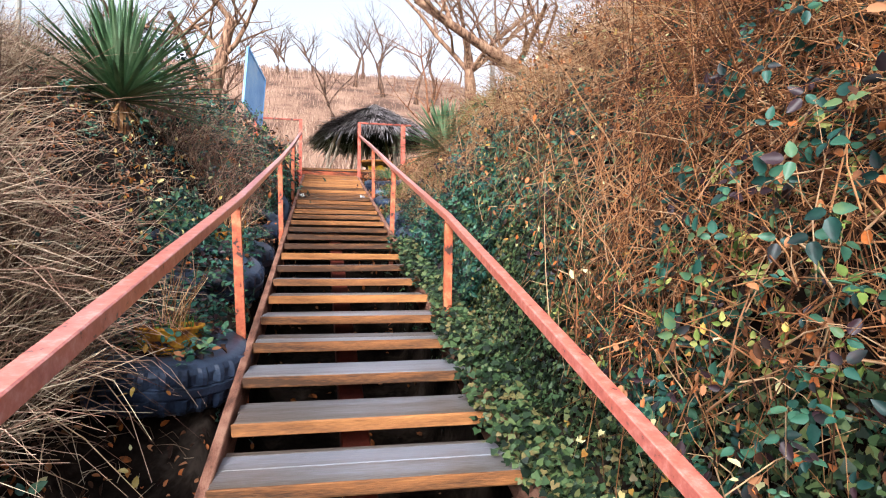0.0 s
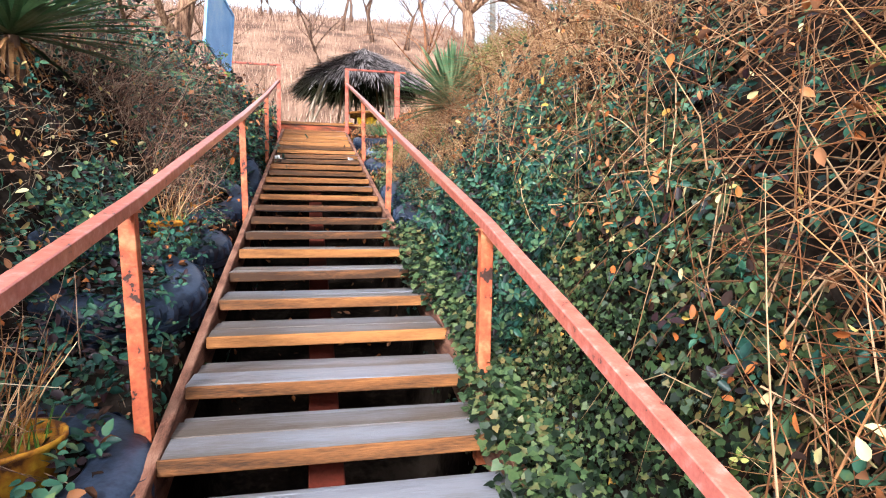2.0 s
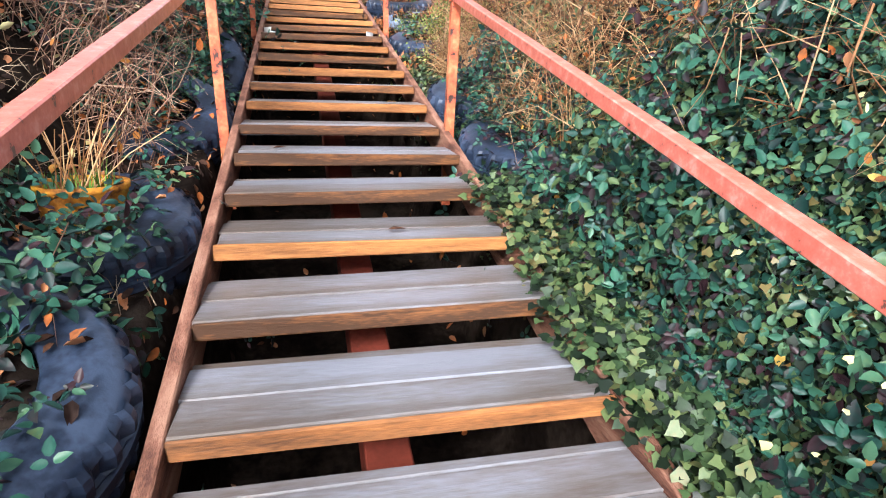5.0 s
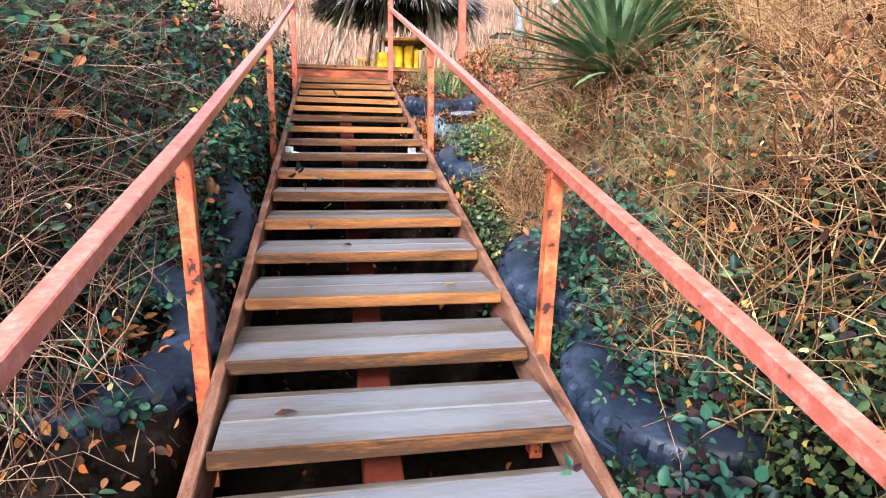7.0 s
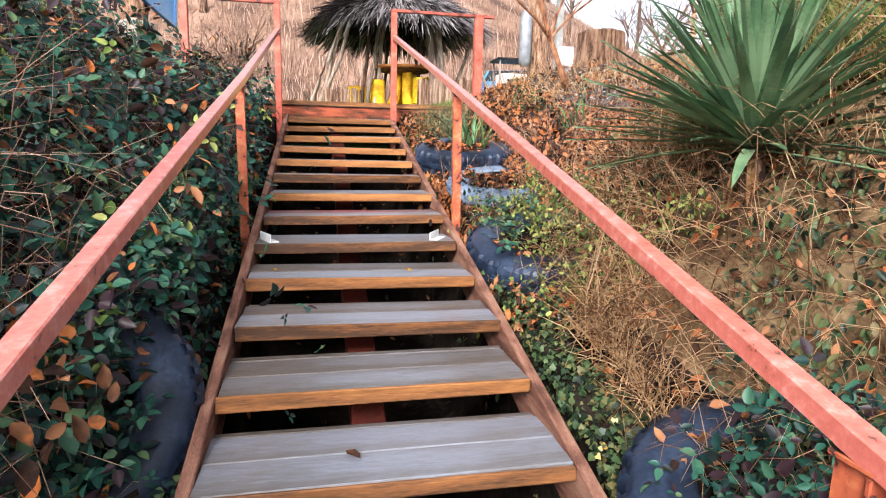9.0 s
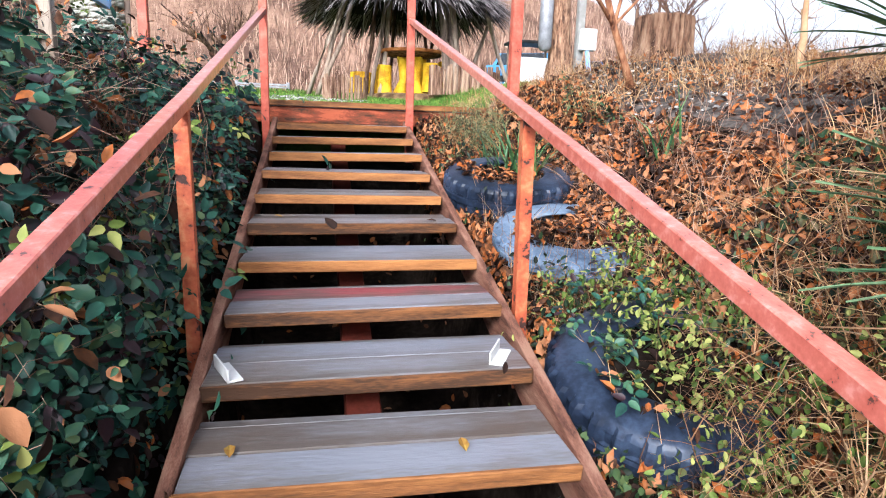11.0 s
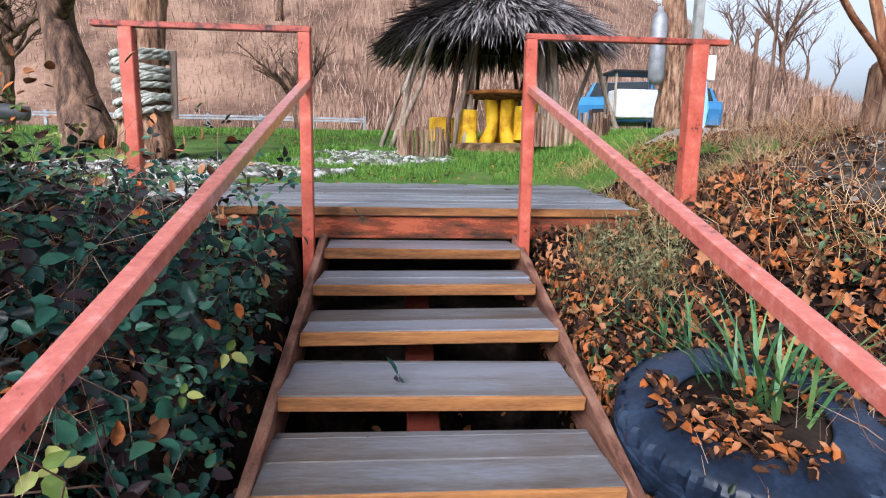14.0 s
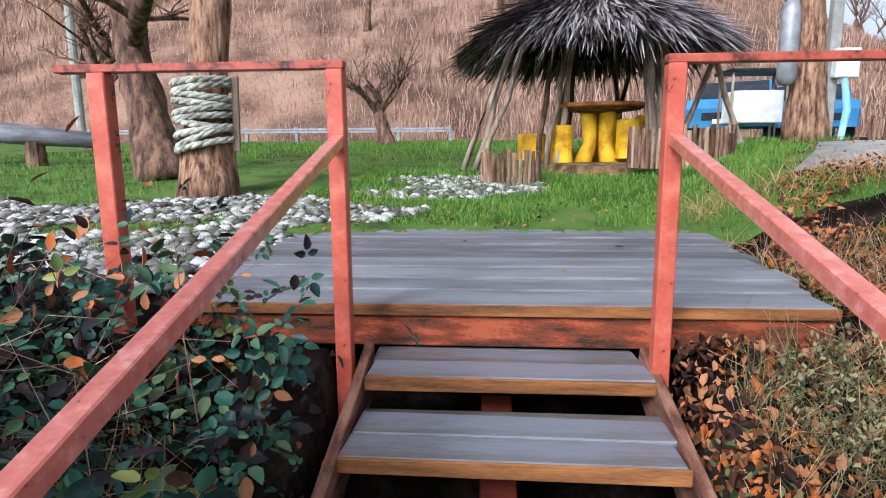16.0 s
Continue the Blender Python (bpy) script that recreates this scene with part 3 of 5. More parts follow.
def stems(name, n, xr, yr, length, radius, material, seed, keep=None, up=1.0, spread=0.6, segs=3, sag=0.3, lift=0.0, label="", category="foliage", toward=(0, 0), clear=True):
    """Thin curved three-sided stems that grow out of the ground."""
    r = np.random.RandomState(seed)
    x, y = r.uniform(*xr, n), r.uniform(*yr, n)
    if keep is not None:
        ok = keep(x, y, r)
        x, y = x[ok], y[ok]
    x, y = spread_out(x, y, r, clear)
    m = len(x)
    nrm = slope_normal(x, y)
    p = np.stack([x, y, ground_np(x, y) - 0.02], 1) + nrm * (r.uniform(0, 1, m) * lift)[:, None]
    d = nrm * 0.5 + np.array([toward[0], toward[1], up]) + r.normal(0, spread, (m, 3))
    d /= np.linalg.norm(d, axis=1, keepdims=True)
    ln = r.uniform(*length, m) / segs * np.clip((y - 0.6) / 2.6, 0.25, 1)
    rad = r.uniform(*radius, m)
    verts, k = [], 3
    for s in range(segs + 1):
        side = np.cross(d, np.array([0.3, 0.9, 0.2]))
        side /= np.linalg.norm(side, axis=1, keepdims=True) + 1e-9
        other = np.cross(d, side)
        w = rad * (1 - 0.8 * s / segs)
        for q in range(k):
            a = 2 * math.pi * q / k
            verts.append(p + (side * math.cos(a) + other * math.sin(a)) * w[:, None])
        p = p + d * ln[:, None]
        d = d + r.normal(0, 0.22, (m, 3)) + np.array([0, 0, -sag / segs])
        d /= np.linalg.norm(d, axis=1, keepdims=True)
    v = np.stack(verts, 1)
    free = ~((np.abs(v[:, :, 0]) < 0.60) & (v[:, :, 1] < 14.6) & (v[:, :, 2] < 3.0 - 0.2432 * (12 - v[:, :, 1]) + 1.7)).any(1)
    v = v[free]
    m = len(v)
    tf = [(s * k + q, s * k + (q + 1) % k, (s + 1) * k + (q + 1) % k, (s + 1) * k + q) for s in range(segs) for q in range(k)]
    f = np.asarray(tf)[None] + (np.arange(m) * (segs + 1) * k)[:, None, None]
    ob = raw_mesh(name, v.reshape(-1, 3), f.reshape(-1, 4), material)
    return tagged(ob, label, category, kind="stuff")


# ---- right bank ----
def ivy_zone(x, y, r):
    u = x - 0.56
    top = np.interp(y, (0, 2, 3, 4, 5, 6.2, 7, 8, 9), (0.22, 0.36, 0.50, 0.62, 0.68, 0.6, 0.5, 0.3, 0.12))
    return (u < top * (0.75 + 0.5 * clump(x, y, 2.5, 4)))


leaves("ivy", 150000, (0.56, 1.6), (1.0, 9.0), 0.13, (0.013, 0.030), M_IVY, 21, ivy_zone, label="dense dark green ivy on the bank beside the stair")


def not_ivy(x, y, r):
    u = x - 0.56
    top = np.interp(y, (0, 2, 3, 4, 5, 6.2, 7, 8, 9), (0.08, 0.18, 0.32, 0.44, 0.46, 0.38, 0.3, 0.2, 0.1))
    patch = (y > 3.0) & (y < 7.3) & (x < 1.35)
    return (u > top) & (r.uniform(0, 1, len(x)) < np.where(y < 8.4, np.where(patch, 0.45, 1.0), 0.10))


def straw_zone(x, y, r):
    return not_ivy(x, y, r) & ((y > 6.6 + 0.2 * np.sin(x * 5)) | ((x > 1.5) & (y > 4.6)) | (r.uniform(0, 1, len(x)) < 0.12))


stems("bramble_thicket", 42000, (0.7, 3.8), (1.2, 9.0), (0.25, 0.75), (0.0014, 0.0034), M_REDTWIG, 22, not_ivy, up=0.2, spread=0.85, sag=0.9, lift=0.32, label="tangled reddish dry bramble stems on the steep bank")
stems("dry_grass", 48000, (0.8, 2.8), (4.8, 8.9), (0.12, 0.34), (0.0018, 0.0036), M_STRAW, 23, straw_zone, segs=2, up=0.7, spread=0.6, sag=0.9, lift=0.1, label="matted straw-coloured dry grass on the bank")
stems("bramble_tangle", 10000, (0.8, 2.1), (1.2, 3.0), (0.4, 1.1), (0.0014, 0.0030), M_CANE, 92, lambda x, y, r: x > 0.98 - 0.06 * y, up=0.3, spread=0.85, sag=1.0, lift=0.3, segs=4, label="arching orange-brown bramble canes low on the bank")
leaves("yellow_brambles", 2600, (0.85, 1.9), (1.7, 3.6), 0.36, (0.022, 0.05), M_HERB, 98, lambda x, y, r: clump(x, y, 2.6, 99) > 0.5, BRAM_V, BRAM_F, 0.8, label="yellow-green bramble leaves among orange canes")
leaves("bramble_leaves", 26000, (0.7, 2.6), (1.5, 6.5), 0.34, (0.028, 0.068), M_BRAMBLE, 24, lambda x, y, r: not_ivy(x, y, r) & (r.uniform(0, 1, len(x)) < np.where((x > 1.3) & (y > 2.6), 0.22, 1.0)), BRAM_V, BRAM_F, 0.8, label="green bramble leaves among dry stems")
leaves("withered_leaves", 3500, (0.7, 3.4), (1.8, 6.8), 0.45, (0.015, 0.036), M_YELLEAF, 25, not_ivy, OVAL_V, OVAL_F, 0.9, label="yellow and cream withered leaves among stems")
leaves("russet_leaves", 30000, (0.7, 3.4), (1.2, 7.0), 0.4, (0.014, 0.036), M_DEADLEAF, 26, not_ivy, OVAL_V, OVAL_F, 0.9, label="russet dead bramble leaves among stems")


stems("short_straw", 50000, (0.9, 2.8), (5.0, 8.9), (0.12, 0.32), (0.0018, 0.0036), M_STRAW, 37, straw_zone, segs=2, up=0.3, spread=0.8, sag=0.7, label="short matted straw covering the bank")
leaves("bank_litter", 24000, (0.62, 3.6), (1.2, 9.4), 0.05, (0.02, 0.05), M_DEADLEAF, 38, not_ivy, OVAL_V, OVAL_F, 0.5, label="dead leaves and litter lying on the bank", category="fallen leaves")
leaves("pale_ivy", 1100, (0.58, 1.5), (1.6, 8.0), 0.17, (0.014, 0.032), M_YELLEAF, 39, ivy_zone, IVY_V, IVY_F, 0.7, label="pale yellowing leaves in the ivy")


leaves("bramble_patch", 48000, (0.57, 2.3), (4.0, 7.4), 0.24, (0.03, 0.08), M_BRAMBLE, 53, lambda x, y, r: (clump(x, y, 2.4, 54) > 0.33) & (x < 1.42 + 0.25 * np.sin(y * 2.3)) & ((y < 6.5) | (x < 1.12)), BRAM_V, BRAM_F, 0.7, label="blue-green bramble leaves over the tyres and bank")


LOBED_V = [(0, 0.0, 0.12), (0.34, -0.04, 0.2), (0.3, 0.2, 0.02), (0.56, 0.42, 0.24), (0.22, 0.52, 0.0), (0, 1.0, 0.26), (-0.22, 0.5, 0.02), (-0.54, 0.44, 0.12), (-0.28, 0.2, 0.0), (-0.34, -0.04, 0.26), (0, 0.34, -0.04)]
LOBED_F = [(i, i + 1, 10) for i in range(9)] + [(9, 0, 10)]


def litter_zone(x, y, r):
    return (r.uniform(0, 1, len(x)) < np.where(x < 1.8, 1.0, np.where(y < 13, 0.1, 0.3))) & (clump(x, y, 2.2, 31) > 0.22) & ((x > 1.3) | (y < 12.2)) & (x > 0.5 * (y - 10.5)) & ((y < 11.1) | (x > 1.4) | (r.uniform(0, 1, len(x)) < 0.5))


leaves("leaf_litter", 170000, (0.6, 4.0), (8.4, 15.0), 0.06, (0.018, 0.062), M_DEADLEAF, 27, litter_zone, CURL_V, CURL_F, 0.6, label="fallen orange-brown leaves on dark soil", category="fallen leaves")
leaves("plane_leaves", 9000, (0.6, 3.4), (8.6, 14.6), 0.06, (0.03, 0.07), M_DEADLEAF, 77, litter_zone, LOBED_V, LOBED_F, 0.7, label="large curled orange-brown plane leaves on the bank", category="fallen leaves")
stems("dry_weeds", 42000, (0.66, 3.8), (8.6, 15.0), (0.06, 0.3), (0.0015, 0.003), M_STRAW, 28, segs=2, keep=lambda x, y, r: (clump(x, y, 1.8, 30) > 0.36) & ((x > 1.35) | (y < 12.1)), up=0.6, spread=0.7, sag=0.7, label="dry weed stalks in leaf litter")
stems("dead_twigs", 42000, (0.66, 3.8), (8.6, 14.6), (0.08, 0.36), (0.0014, 0.0034), M_TWIG, 93, lambda x, y, r: (clump(x, y, 1.5, 94) > 0.3) & ((x > 1.35) | (y < 12.1)) & ((x < 1.8) | (r.uniform(0, 1, len(x)) < 0.35)), up=0.35, spread=0.8, segs=2, sag=0.6, label="grey-brown dead twigs lying in leaf litter")
stems("yellow_grass", 12000, (1.4, 2.1), (7.7, 8.6), (0.2, 0.42), (0.0018, 0.0036), M_HERB, 95, None, up=0.9, spread=0.5, segs=2, sag=0.6, label="yellow-green grass beside the yucca")
leaves("sage_leaves", 11000, (0.66, 1.3), (11.5, 12.25), 0.24, (0.010, 0.026), M_SAGE, 101, lambda x, y, r: ((x - 1.02) / 0.22) ** 2 + ((y - 11.9) / 0.22) ** 2 < 1, OVAL_V, OVAL_F, 0.9, label="grey-green bushy herb below the deck")
leaves("stair_side_litter", 4500, (0.57, 0.95), (10.6, 12.4), 0.05, (0.02, 0.055), M_DEADLEAF, 102, None, CURL_V, CURL_F, 0.7, label="dark dead leaves heaped beside the top treads", category="fallen leaves")
stems("verge_grass", 14000, (1.26, 2.5), (12.5, 14.9), (0.04, 0.14), (0.0018, 0.0034), M_GRASS, 103, lambda x, y, r: clump(x, y, 2.2, 104) > 0.38, up=0.8, spread=0.5, segs=2, sag=0.5, label="tufts of green grass beside the deck")
leaves("young_herbs", 15000, (0.57, 1.25), (7.2, 9.8), 0.22, (0.012, 0.032), M_HERB, 71, lambda x, y, r: clump(x, y, 3.0, 72) > 0.4, OVAL_V, OVAL_F, 0.8, label="yellow-green herbs beside the stair")
stems("herb_sprigs", 9000, (0.6, 1.5), (11.3, 12.6), (0.08, 0.24), (0.0016, 0.0034), M_SAGE, 73, lambda x, y, r: ((x - 0.98) / 0.26) ** 2 + ((y - 11.85) / 0.3) ** 2 < 1, up=0.9, spread=0.5, segs=2, sag=0.4, label="grey-green bushy sprigs below the deck")
stems("straw_runners", 3600, (0.82, 1.5), (6.6, 8.8), (0.15, 0.38), (0.0012, 0.0024), M_REDTWIG, 75, None, up=0.5, spread=0.5, sag=1.3, lift=0.2, toward=(-0.5, -0.25), label="straw stems hanging over the tyres", clear=False)
leaves("low_herbs", 34000, (0.57, 1.7), (6.4, 12.4), 0.17, (0.016, 0.042), M_IVY, 29, lambda x, y, r: clump(x, y, 3.0, 33) > 0.5, OVAL_V, OVAL_F, 0.7, label="low green herbs beside the stair")


# ivy that creeps over the ends of the treads
er = np.random.RandomState(35)
n = 7000
ey = er.uniform(1.0, 6.1, n)
ex = 0.60 - 0.20 * er.uniform(0, 1, n) ** 1.5 * (0.4 + 0.9 * clump(np.zeros(n), ey, 3.0, 36))
ez = stair_z(ey) + 0.02 + er.uniform(0, 0.13, n)
creep = scatter("creeping_ivy", IVY_V, IVY_F, np.stack([ex, ey, ez], 1), frames(np.stack([er.normal(-0.3, 0.5, n), er.normal(-0.4, 0.5, n), np.ones(n)], 1), er.uniform(0, 6.28, n), er), er.uniform(0.018, 0.04, n), M_IVY)
tagged(creep, "small ivy leaves creeping over the tread ends", "foliage", kind="stuff")


# ---- left bank ----
def left_out(x, y, r):
    return (-x - 0.56 > np.where(y < 4.4, 0.62, np.where(y < 8.2, 0.42, 0.10))) & (r.uniform(0, 1, len(x)) < np.where(y > 8.0, 0.35, 1.0))


stems("dry_reeds", 40000, (-2.6, -0.7), (1.2, 6.2), (0.22, 0.55), (0.0018, 0.0042), M_REED, 41, left_out, segs=2, up=0.9, spread=0.5, sag=0.9, lift=0.1, label="pale dry grass and reeds leaning down the bank", toward=(0.35, -0.2))
stems("pale_stalks", 3600, (-2.4, -0.9), (1.8, 6.2), (0.35, 0.85), (0.0024, 0.0044), M_REED, 55, left_out, up=0.9, spread=0.55, sag=0.9, label="thick pale dead stalks on the bank", toward=(0.3, -0.2))
stems("bramble_thicket", 33000, (-4.0, -0.62), (1.3, 11.8), (0.3, 0.8), (0.0014, 0.0034), M_TWIG, 42, left_out, up=0.6, spread=0.8, sag=1.1, lift=0.25, label="tangled grey-brown dry bramble stems")


stems("bramble_runners", 7000, (-1.7, -0.8), (3.2, 11.6), (0.3, 0.75), (0.0018, 0.0036), M_TWIG, 76, None, up=0.7, spread=0.55, sag=1.3, lift=0.1, toward=(0.35, -0.25), label="bare bramble runners arching over the tyres")
stems("short_straw", 22000, (-3.4, -0.62), (1.2, 8.6), (0.06, 0.22), (0.0016, 0.0030), M_REED, 50, segs=2, keep= lambda x, y, r: r.uniform(0, 1, len(x)) < np.where(x > -1.05, 0.25, 1.0), up=0.3, spread=0.8, sag=0.7, label="short matted straw covering the bank", clear=False)
leaves("bank_litter", 20000, (-3.4, -0.6), (1.2, 11.8), 0.05, (0.02, 0.05), M_DEADLEAF, 52, None, OVAL_V, OVAL_F, 0.5, label="dead leaves and litter lying on the bank", category="fallen leaves")


def left_low(x, y, r):
    u = -x - 0.56
    return (u > 0.0) & (((x + 0.82) / 0.26) ** 2 + ((y - 3.4) / 0.5) ** 2 > 1) & (r.uniform(0, 1, len(x)) < np.where(u < 0.75, 0.75, 0.06)) & (clump(x, y, 2.6, 45) > 0.36)


leaves("bramble_leaves", 34000, (-2.2, -0.58), (1.0, 8.4), 0.26, (0.035, 0.085), M_BRAMBLE, 43, left_low, BRAM_V, BRAM_F, 0.7, label="dark green bramble leaves round the tyres")
leaves("withered_leaves", 1300, (-2.0, -0.75), (1.5, 8.2), 0.3, (0.02, 0.045), M_YELLEAF, 46, None, OVAL_V, OVAL_F, 0.8, label="yellowing withered leaves on brambles")


leaves("thicket_leaves", 32000, (-4.0, -1.9), (2.5, 9.5), 0.5, (0.018, 0.045), M_DARKLEAF, 48, lambda x, y, r: clump(x, y, 1.6, 49) > 0.35, OVAL_V, OVAL_F, 0.9, label="dark brown-green thicket leaves behind the yucca")


def left_bush(x, y, r):
    u = -x - 0.56
    return (u > 0.04) & (r.uniform(0, 1, len(x)) < np.where((y > 11.2) & (u < 0.9), 0.5, 1.0))


leaves("bramble_bush", 48000, (-2.8, -0.56), (7.4, 12.1), 0.62, (0.036, 0.11), M_BRAMBLE, 44, left_bush, BRAM_V, BRAM_F, 0.8, label="dense dark blue-green bramble bush beside the stair")
leaves("russet_leaves", 9000, (-2.6, -0.6), (7.4, 12.0), 0.62, (0.03, 0.07), M_DEADLEAF, 85, left_bush, OVAL_V, OVAL_F, 0.8, label="dark russet withered leaves in the bramble bush")
leaves("lime_leaves", 700, (-1.9, -0.58), (7.6, 11.9), 0.66, (0.04, 0.09), M_HERB, 86, left_bush, BRAM_V, BRAM_F, 0.7, label="fresh yellow-green leaves in the bramble bush")
leaves("under_stair_leaves", 900, (-0.55, 0.55), (3.0, 12.0), 0.03, (0.03, 0.06), M_DEADLEAF, 47, None, OVAL_V, OVAL_F, 0.4, label="dead leaves on soil under the stair", category="fallen leaves")


# ---- tyres ----
OVER = []


def tyre(x, y, z, rx=0, ry=0, rz=0, r=0.42, w=0.22, material=None, filled=True):
    """A tyre lying flat: a smooth carcass and a grooved tread band."""
    mat = material or M_RUBBER
    t = empty("tyre")
    bm = bmesh.new()
    side = [(0.965, 0.33), (0.94, 0.41), (0.90, 0.455), (0.82, 0.50), (0.70, 0.51), (0.62, 0.49), (0.575, 0.50), (0.55, 0.46), (0.55, 0.40), (0.62, 0.36), (0.82, 0.34), (0.90, 0.15)]
    prof = side + [(a, -b) for a, b in reversed(side)]
    lathe(bm, [(a * r, b * w) for a, b in prof], 64)
    bmesh.ops.recalc_face_normals(bm, faces=bm.faces)
    part("carcass", bm, mat, t, smooth=True)
    bm = bmesh.new()
    band = [(0.955, 0.43), (0.985, 0.36), (1.0, 0.27), (1.0, 0.13), (0.972, 0.115), (0.972, 0.085), (1.0, 0.07), (1.0, -0.07), (0.972, -0.085), (0.972, -0.115), (1.0, -0.13), (1.0, -0.27), (0.985, -0.36), (0.955, -0.43)]
    lathe(bm, [(a * r * 1.008, b * w) for a, b in band], 120, lambda i, k: 0.945 if k % 4 < 2 and (i < 4 or i > 9) else 1.0)
    bmesh.ops.recalc_face_normals(bm, faces=bm.faces)
    part("tread_band", bm, mat, t, "grooved rubber tread")
    if material is None and filled:
        bm = bmesh.new()
        lathe(bm, [(0.8 * r, 0.2 * w), (0.55 * r, 0.36 * w), (0.3 * r, 0.42 * w), (0.002, 0.44 * w)], 24, lambda i, k: 1 + 0.05 * math.sin(k * 2.3 + i))
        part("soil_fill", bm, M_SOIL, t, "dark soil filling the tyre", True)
    t.matrix_world = pose(x, y, z, rx, ry, 0) @ pose(0, 0, 0, 0, 0, rz)
    OVER.append((pose(x, y, z, rx, ry, 0), r, w))
    return tagged(t, "old black rubber tyre set into the bank as edging", "tyre", "tyres along the stair")


for k, (x, y, dz, rx, ry) in enumerate([(-0.87, 3.86, -0.03, 10, 4), (-0.93, 5.05, 0.06, 18, 8), (-0.93, 5.95, -0.03, 12, 4), (-0.91, 7.03, 0.0, 26, 8), (-0.90, 7.93, 0.02, 50, 10), (-1.55, 7.35, 0.25, 14, 15), (-1.5, 5.2, 0.3, 14, 15)]):
    tyre(x, y, stair_z(y) + dz, rx, ry, 40 * k, r=0.385, filled=k not in (3, 4))
for k, (x, y, dz, rx, ry) in enumerate([(0.94, 6.62, 0.02, 14, -8), (0.92, 7.32, 0.04, 14, -8), (0.93, 9.0, 0.0, 14, -6)]):
    tyre(x, y, stair_z(y) + dz, rx, ry, 33 * k, r=0.40)
tyre(0.90, 10.72, stair_z(10.72) + 0.04, 12, -3, 20, r=0.37, w=0.2)
t = tyre(1.02, 10.04, stair_z(10.04) + 0.02, 14, -4, 50, r=0.38, w=0.12, material=M_GREYRUBBER)
tagged(t, "dusty blue-grey tyre sidewall lying in dead leaves")


def overgrow(name, some, n, material, seed, size, inner, outer, high, label):
    """Leaves lying over the tyres in patches."""
    r = np.random.RandomState(seed)
    pts = []
    for m, rad, w in some:
        a0 = r.uniform(0, 6.28)
        a = r.uniform(0, 6.28, n)
        keep = np.sin(a * 2 + a0) + 0.6 * np.sin(a * 3 - a0) > -0.35
        a = a[keep]
        q = rad * r.uniform(inner, outer, len(a))
        h = np.where(q < rad * 0.6, 0.3, 0.5) * w + r.uniform(0, 1, len(a)) ** 1.5 * high
        loc = np.stack([q * np.cos(a), q * np.sin(a), h], 1)
        mm = np.array(m)
        pts.append(loc @ mm[:3, :3].T + mm[:3, 3])
    p = np.concatenate(pts)
    p = p[np.abs(p[:, 0]) > 0.6]
    k = len(p)
    ob = scatter(name, *((BRAM_V, BRAM_F) if material is M_BRAMBLE else (CURL_V, CURL_F)), p, frames(np.stack([r.normal(0, 0.5, k), r.normal(-0.25, 0.5, k), np.ones(k)], 1), r.uniform(0, 6.28, k), r), r.uniform(*size, k), material)
    tagged(ob, label, "foliage", kind="stuff")


overgrow("tyre_brambles", OVER[:7], 330, M_BRAMBLE, 81, (0.04, 0.085), 0.3, 1.25, 0.12, "bramble leaves growing over the tyres")
overgrow("tyre_brambles", OVER[7:10], 260, M_BRAMBLE, 82, (0.035, 0.075), 0.3, 1.2, 0.14, "bramble leaves growing over the tyres")
overgrow("tyre_litter", OVER[:10], 160, M_DEADLEAF, 83, (0.03, 0.06), 0.1, 0.8, 0.03, "dead leaves fallen into the tyres")
overgrow("tyre_litter", OVER[10:], 1100, M_DEADLEAF, 84, (0.018, 0.055), 0.05, 0.76, 0.05, "orange dead leaves filling the tyres")


# ---- pots ----
def pot(x, y, z, r, tall):
    p = tagged(empty("flower_pot", x, y, z), "rusty yellow metal pot with dry grass inside a tyre", "flower pot", "pots in tyres")
    bm = bmesh.new()
    lathe(bm, [(r * 0.80, 0), (r * 0.85, 0.005), (r * 0.95, tall * 0.6), (r * 0.98, tall * 0.63), (r * 0.97, tall * 0.87), (r * 1.03, tall * 0.9), (r * 1.03, tall), (r * 0.96, tall - 0.002), (r * 0.93, tall - 0.03), (0.002, tall - 0.032)], 28)
    part("pot_body", bm, M_POT, p, smooth=True)
    rr = np.random.RandomState(int(y * 10))
    bm = bmesh.new()
    for i in range(70):
        a, q = rr.uniform(0, 6.28), rr.uniform(0, r * 0.85)
        b = Vector((q * math.cos(a), q * math.sin(a), tall - 0.04))
        d = Vector((rr.normal(0, 0.35), rr.normal(0, 0.35), 1)).normalized()
        ln = rr.uniform(0.05, 0.13)
        s = Vector((-d.y, d.x, 0.2)).normalized() * 0.004
        vs = [bm.verts.new(b - s), bm.verts.new(b + s), bm.verts.new(b + d * ln)]
        bm.faces.new(vs)
    part("grass_tuft", bm, M_GRASS, p, "green grass tuft")
    bm = bmesh.new()
    for i in range(30):
        a, q = rr.uniform(0, 6.28), rr.uniform(0, r * 0.8)
        b = Vector((q * math.cos(a), q * math.sin(a), tall - 0.04))
        d = Vector((rr.normal(0.25, 0.35), rr.normal(0.1, 0.3), 1)).normalized()
        ln = rr.uniform(0.15, 0.36)
        tube(bm, [b, b + d * ln * 0.5 + Vector((0, 0, 0.02)), b + d * ln], [0.0022, 0.0018, 0.001], 4, False)
    part("stalk_tuft", bm, M_STRAW, p, "dry pale stalks")


pot(-0.84, 3.84, 1.03, 0.145, 0.14)
pot(-0.87, 5.92, 1.49, 0.13, 0.2)


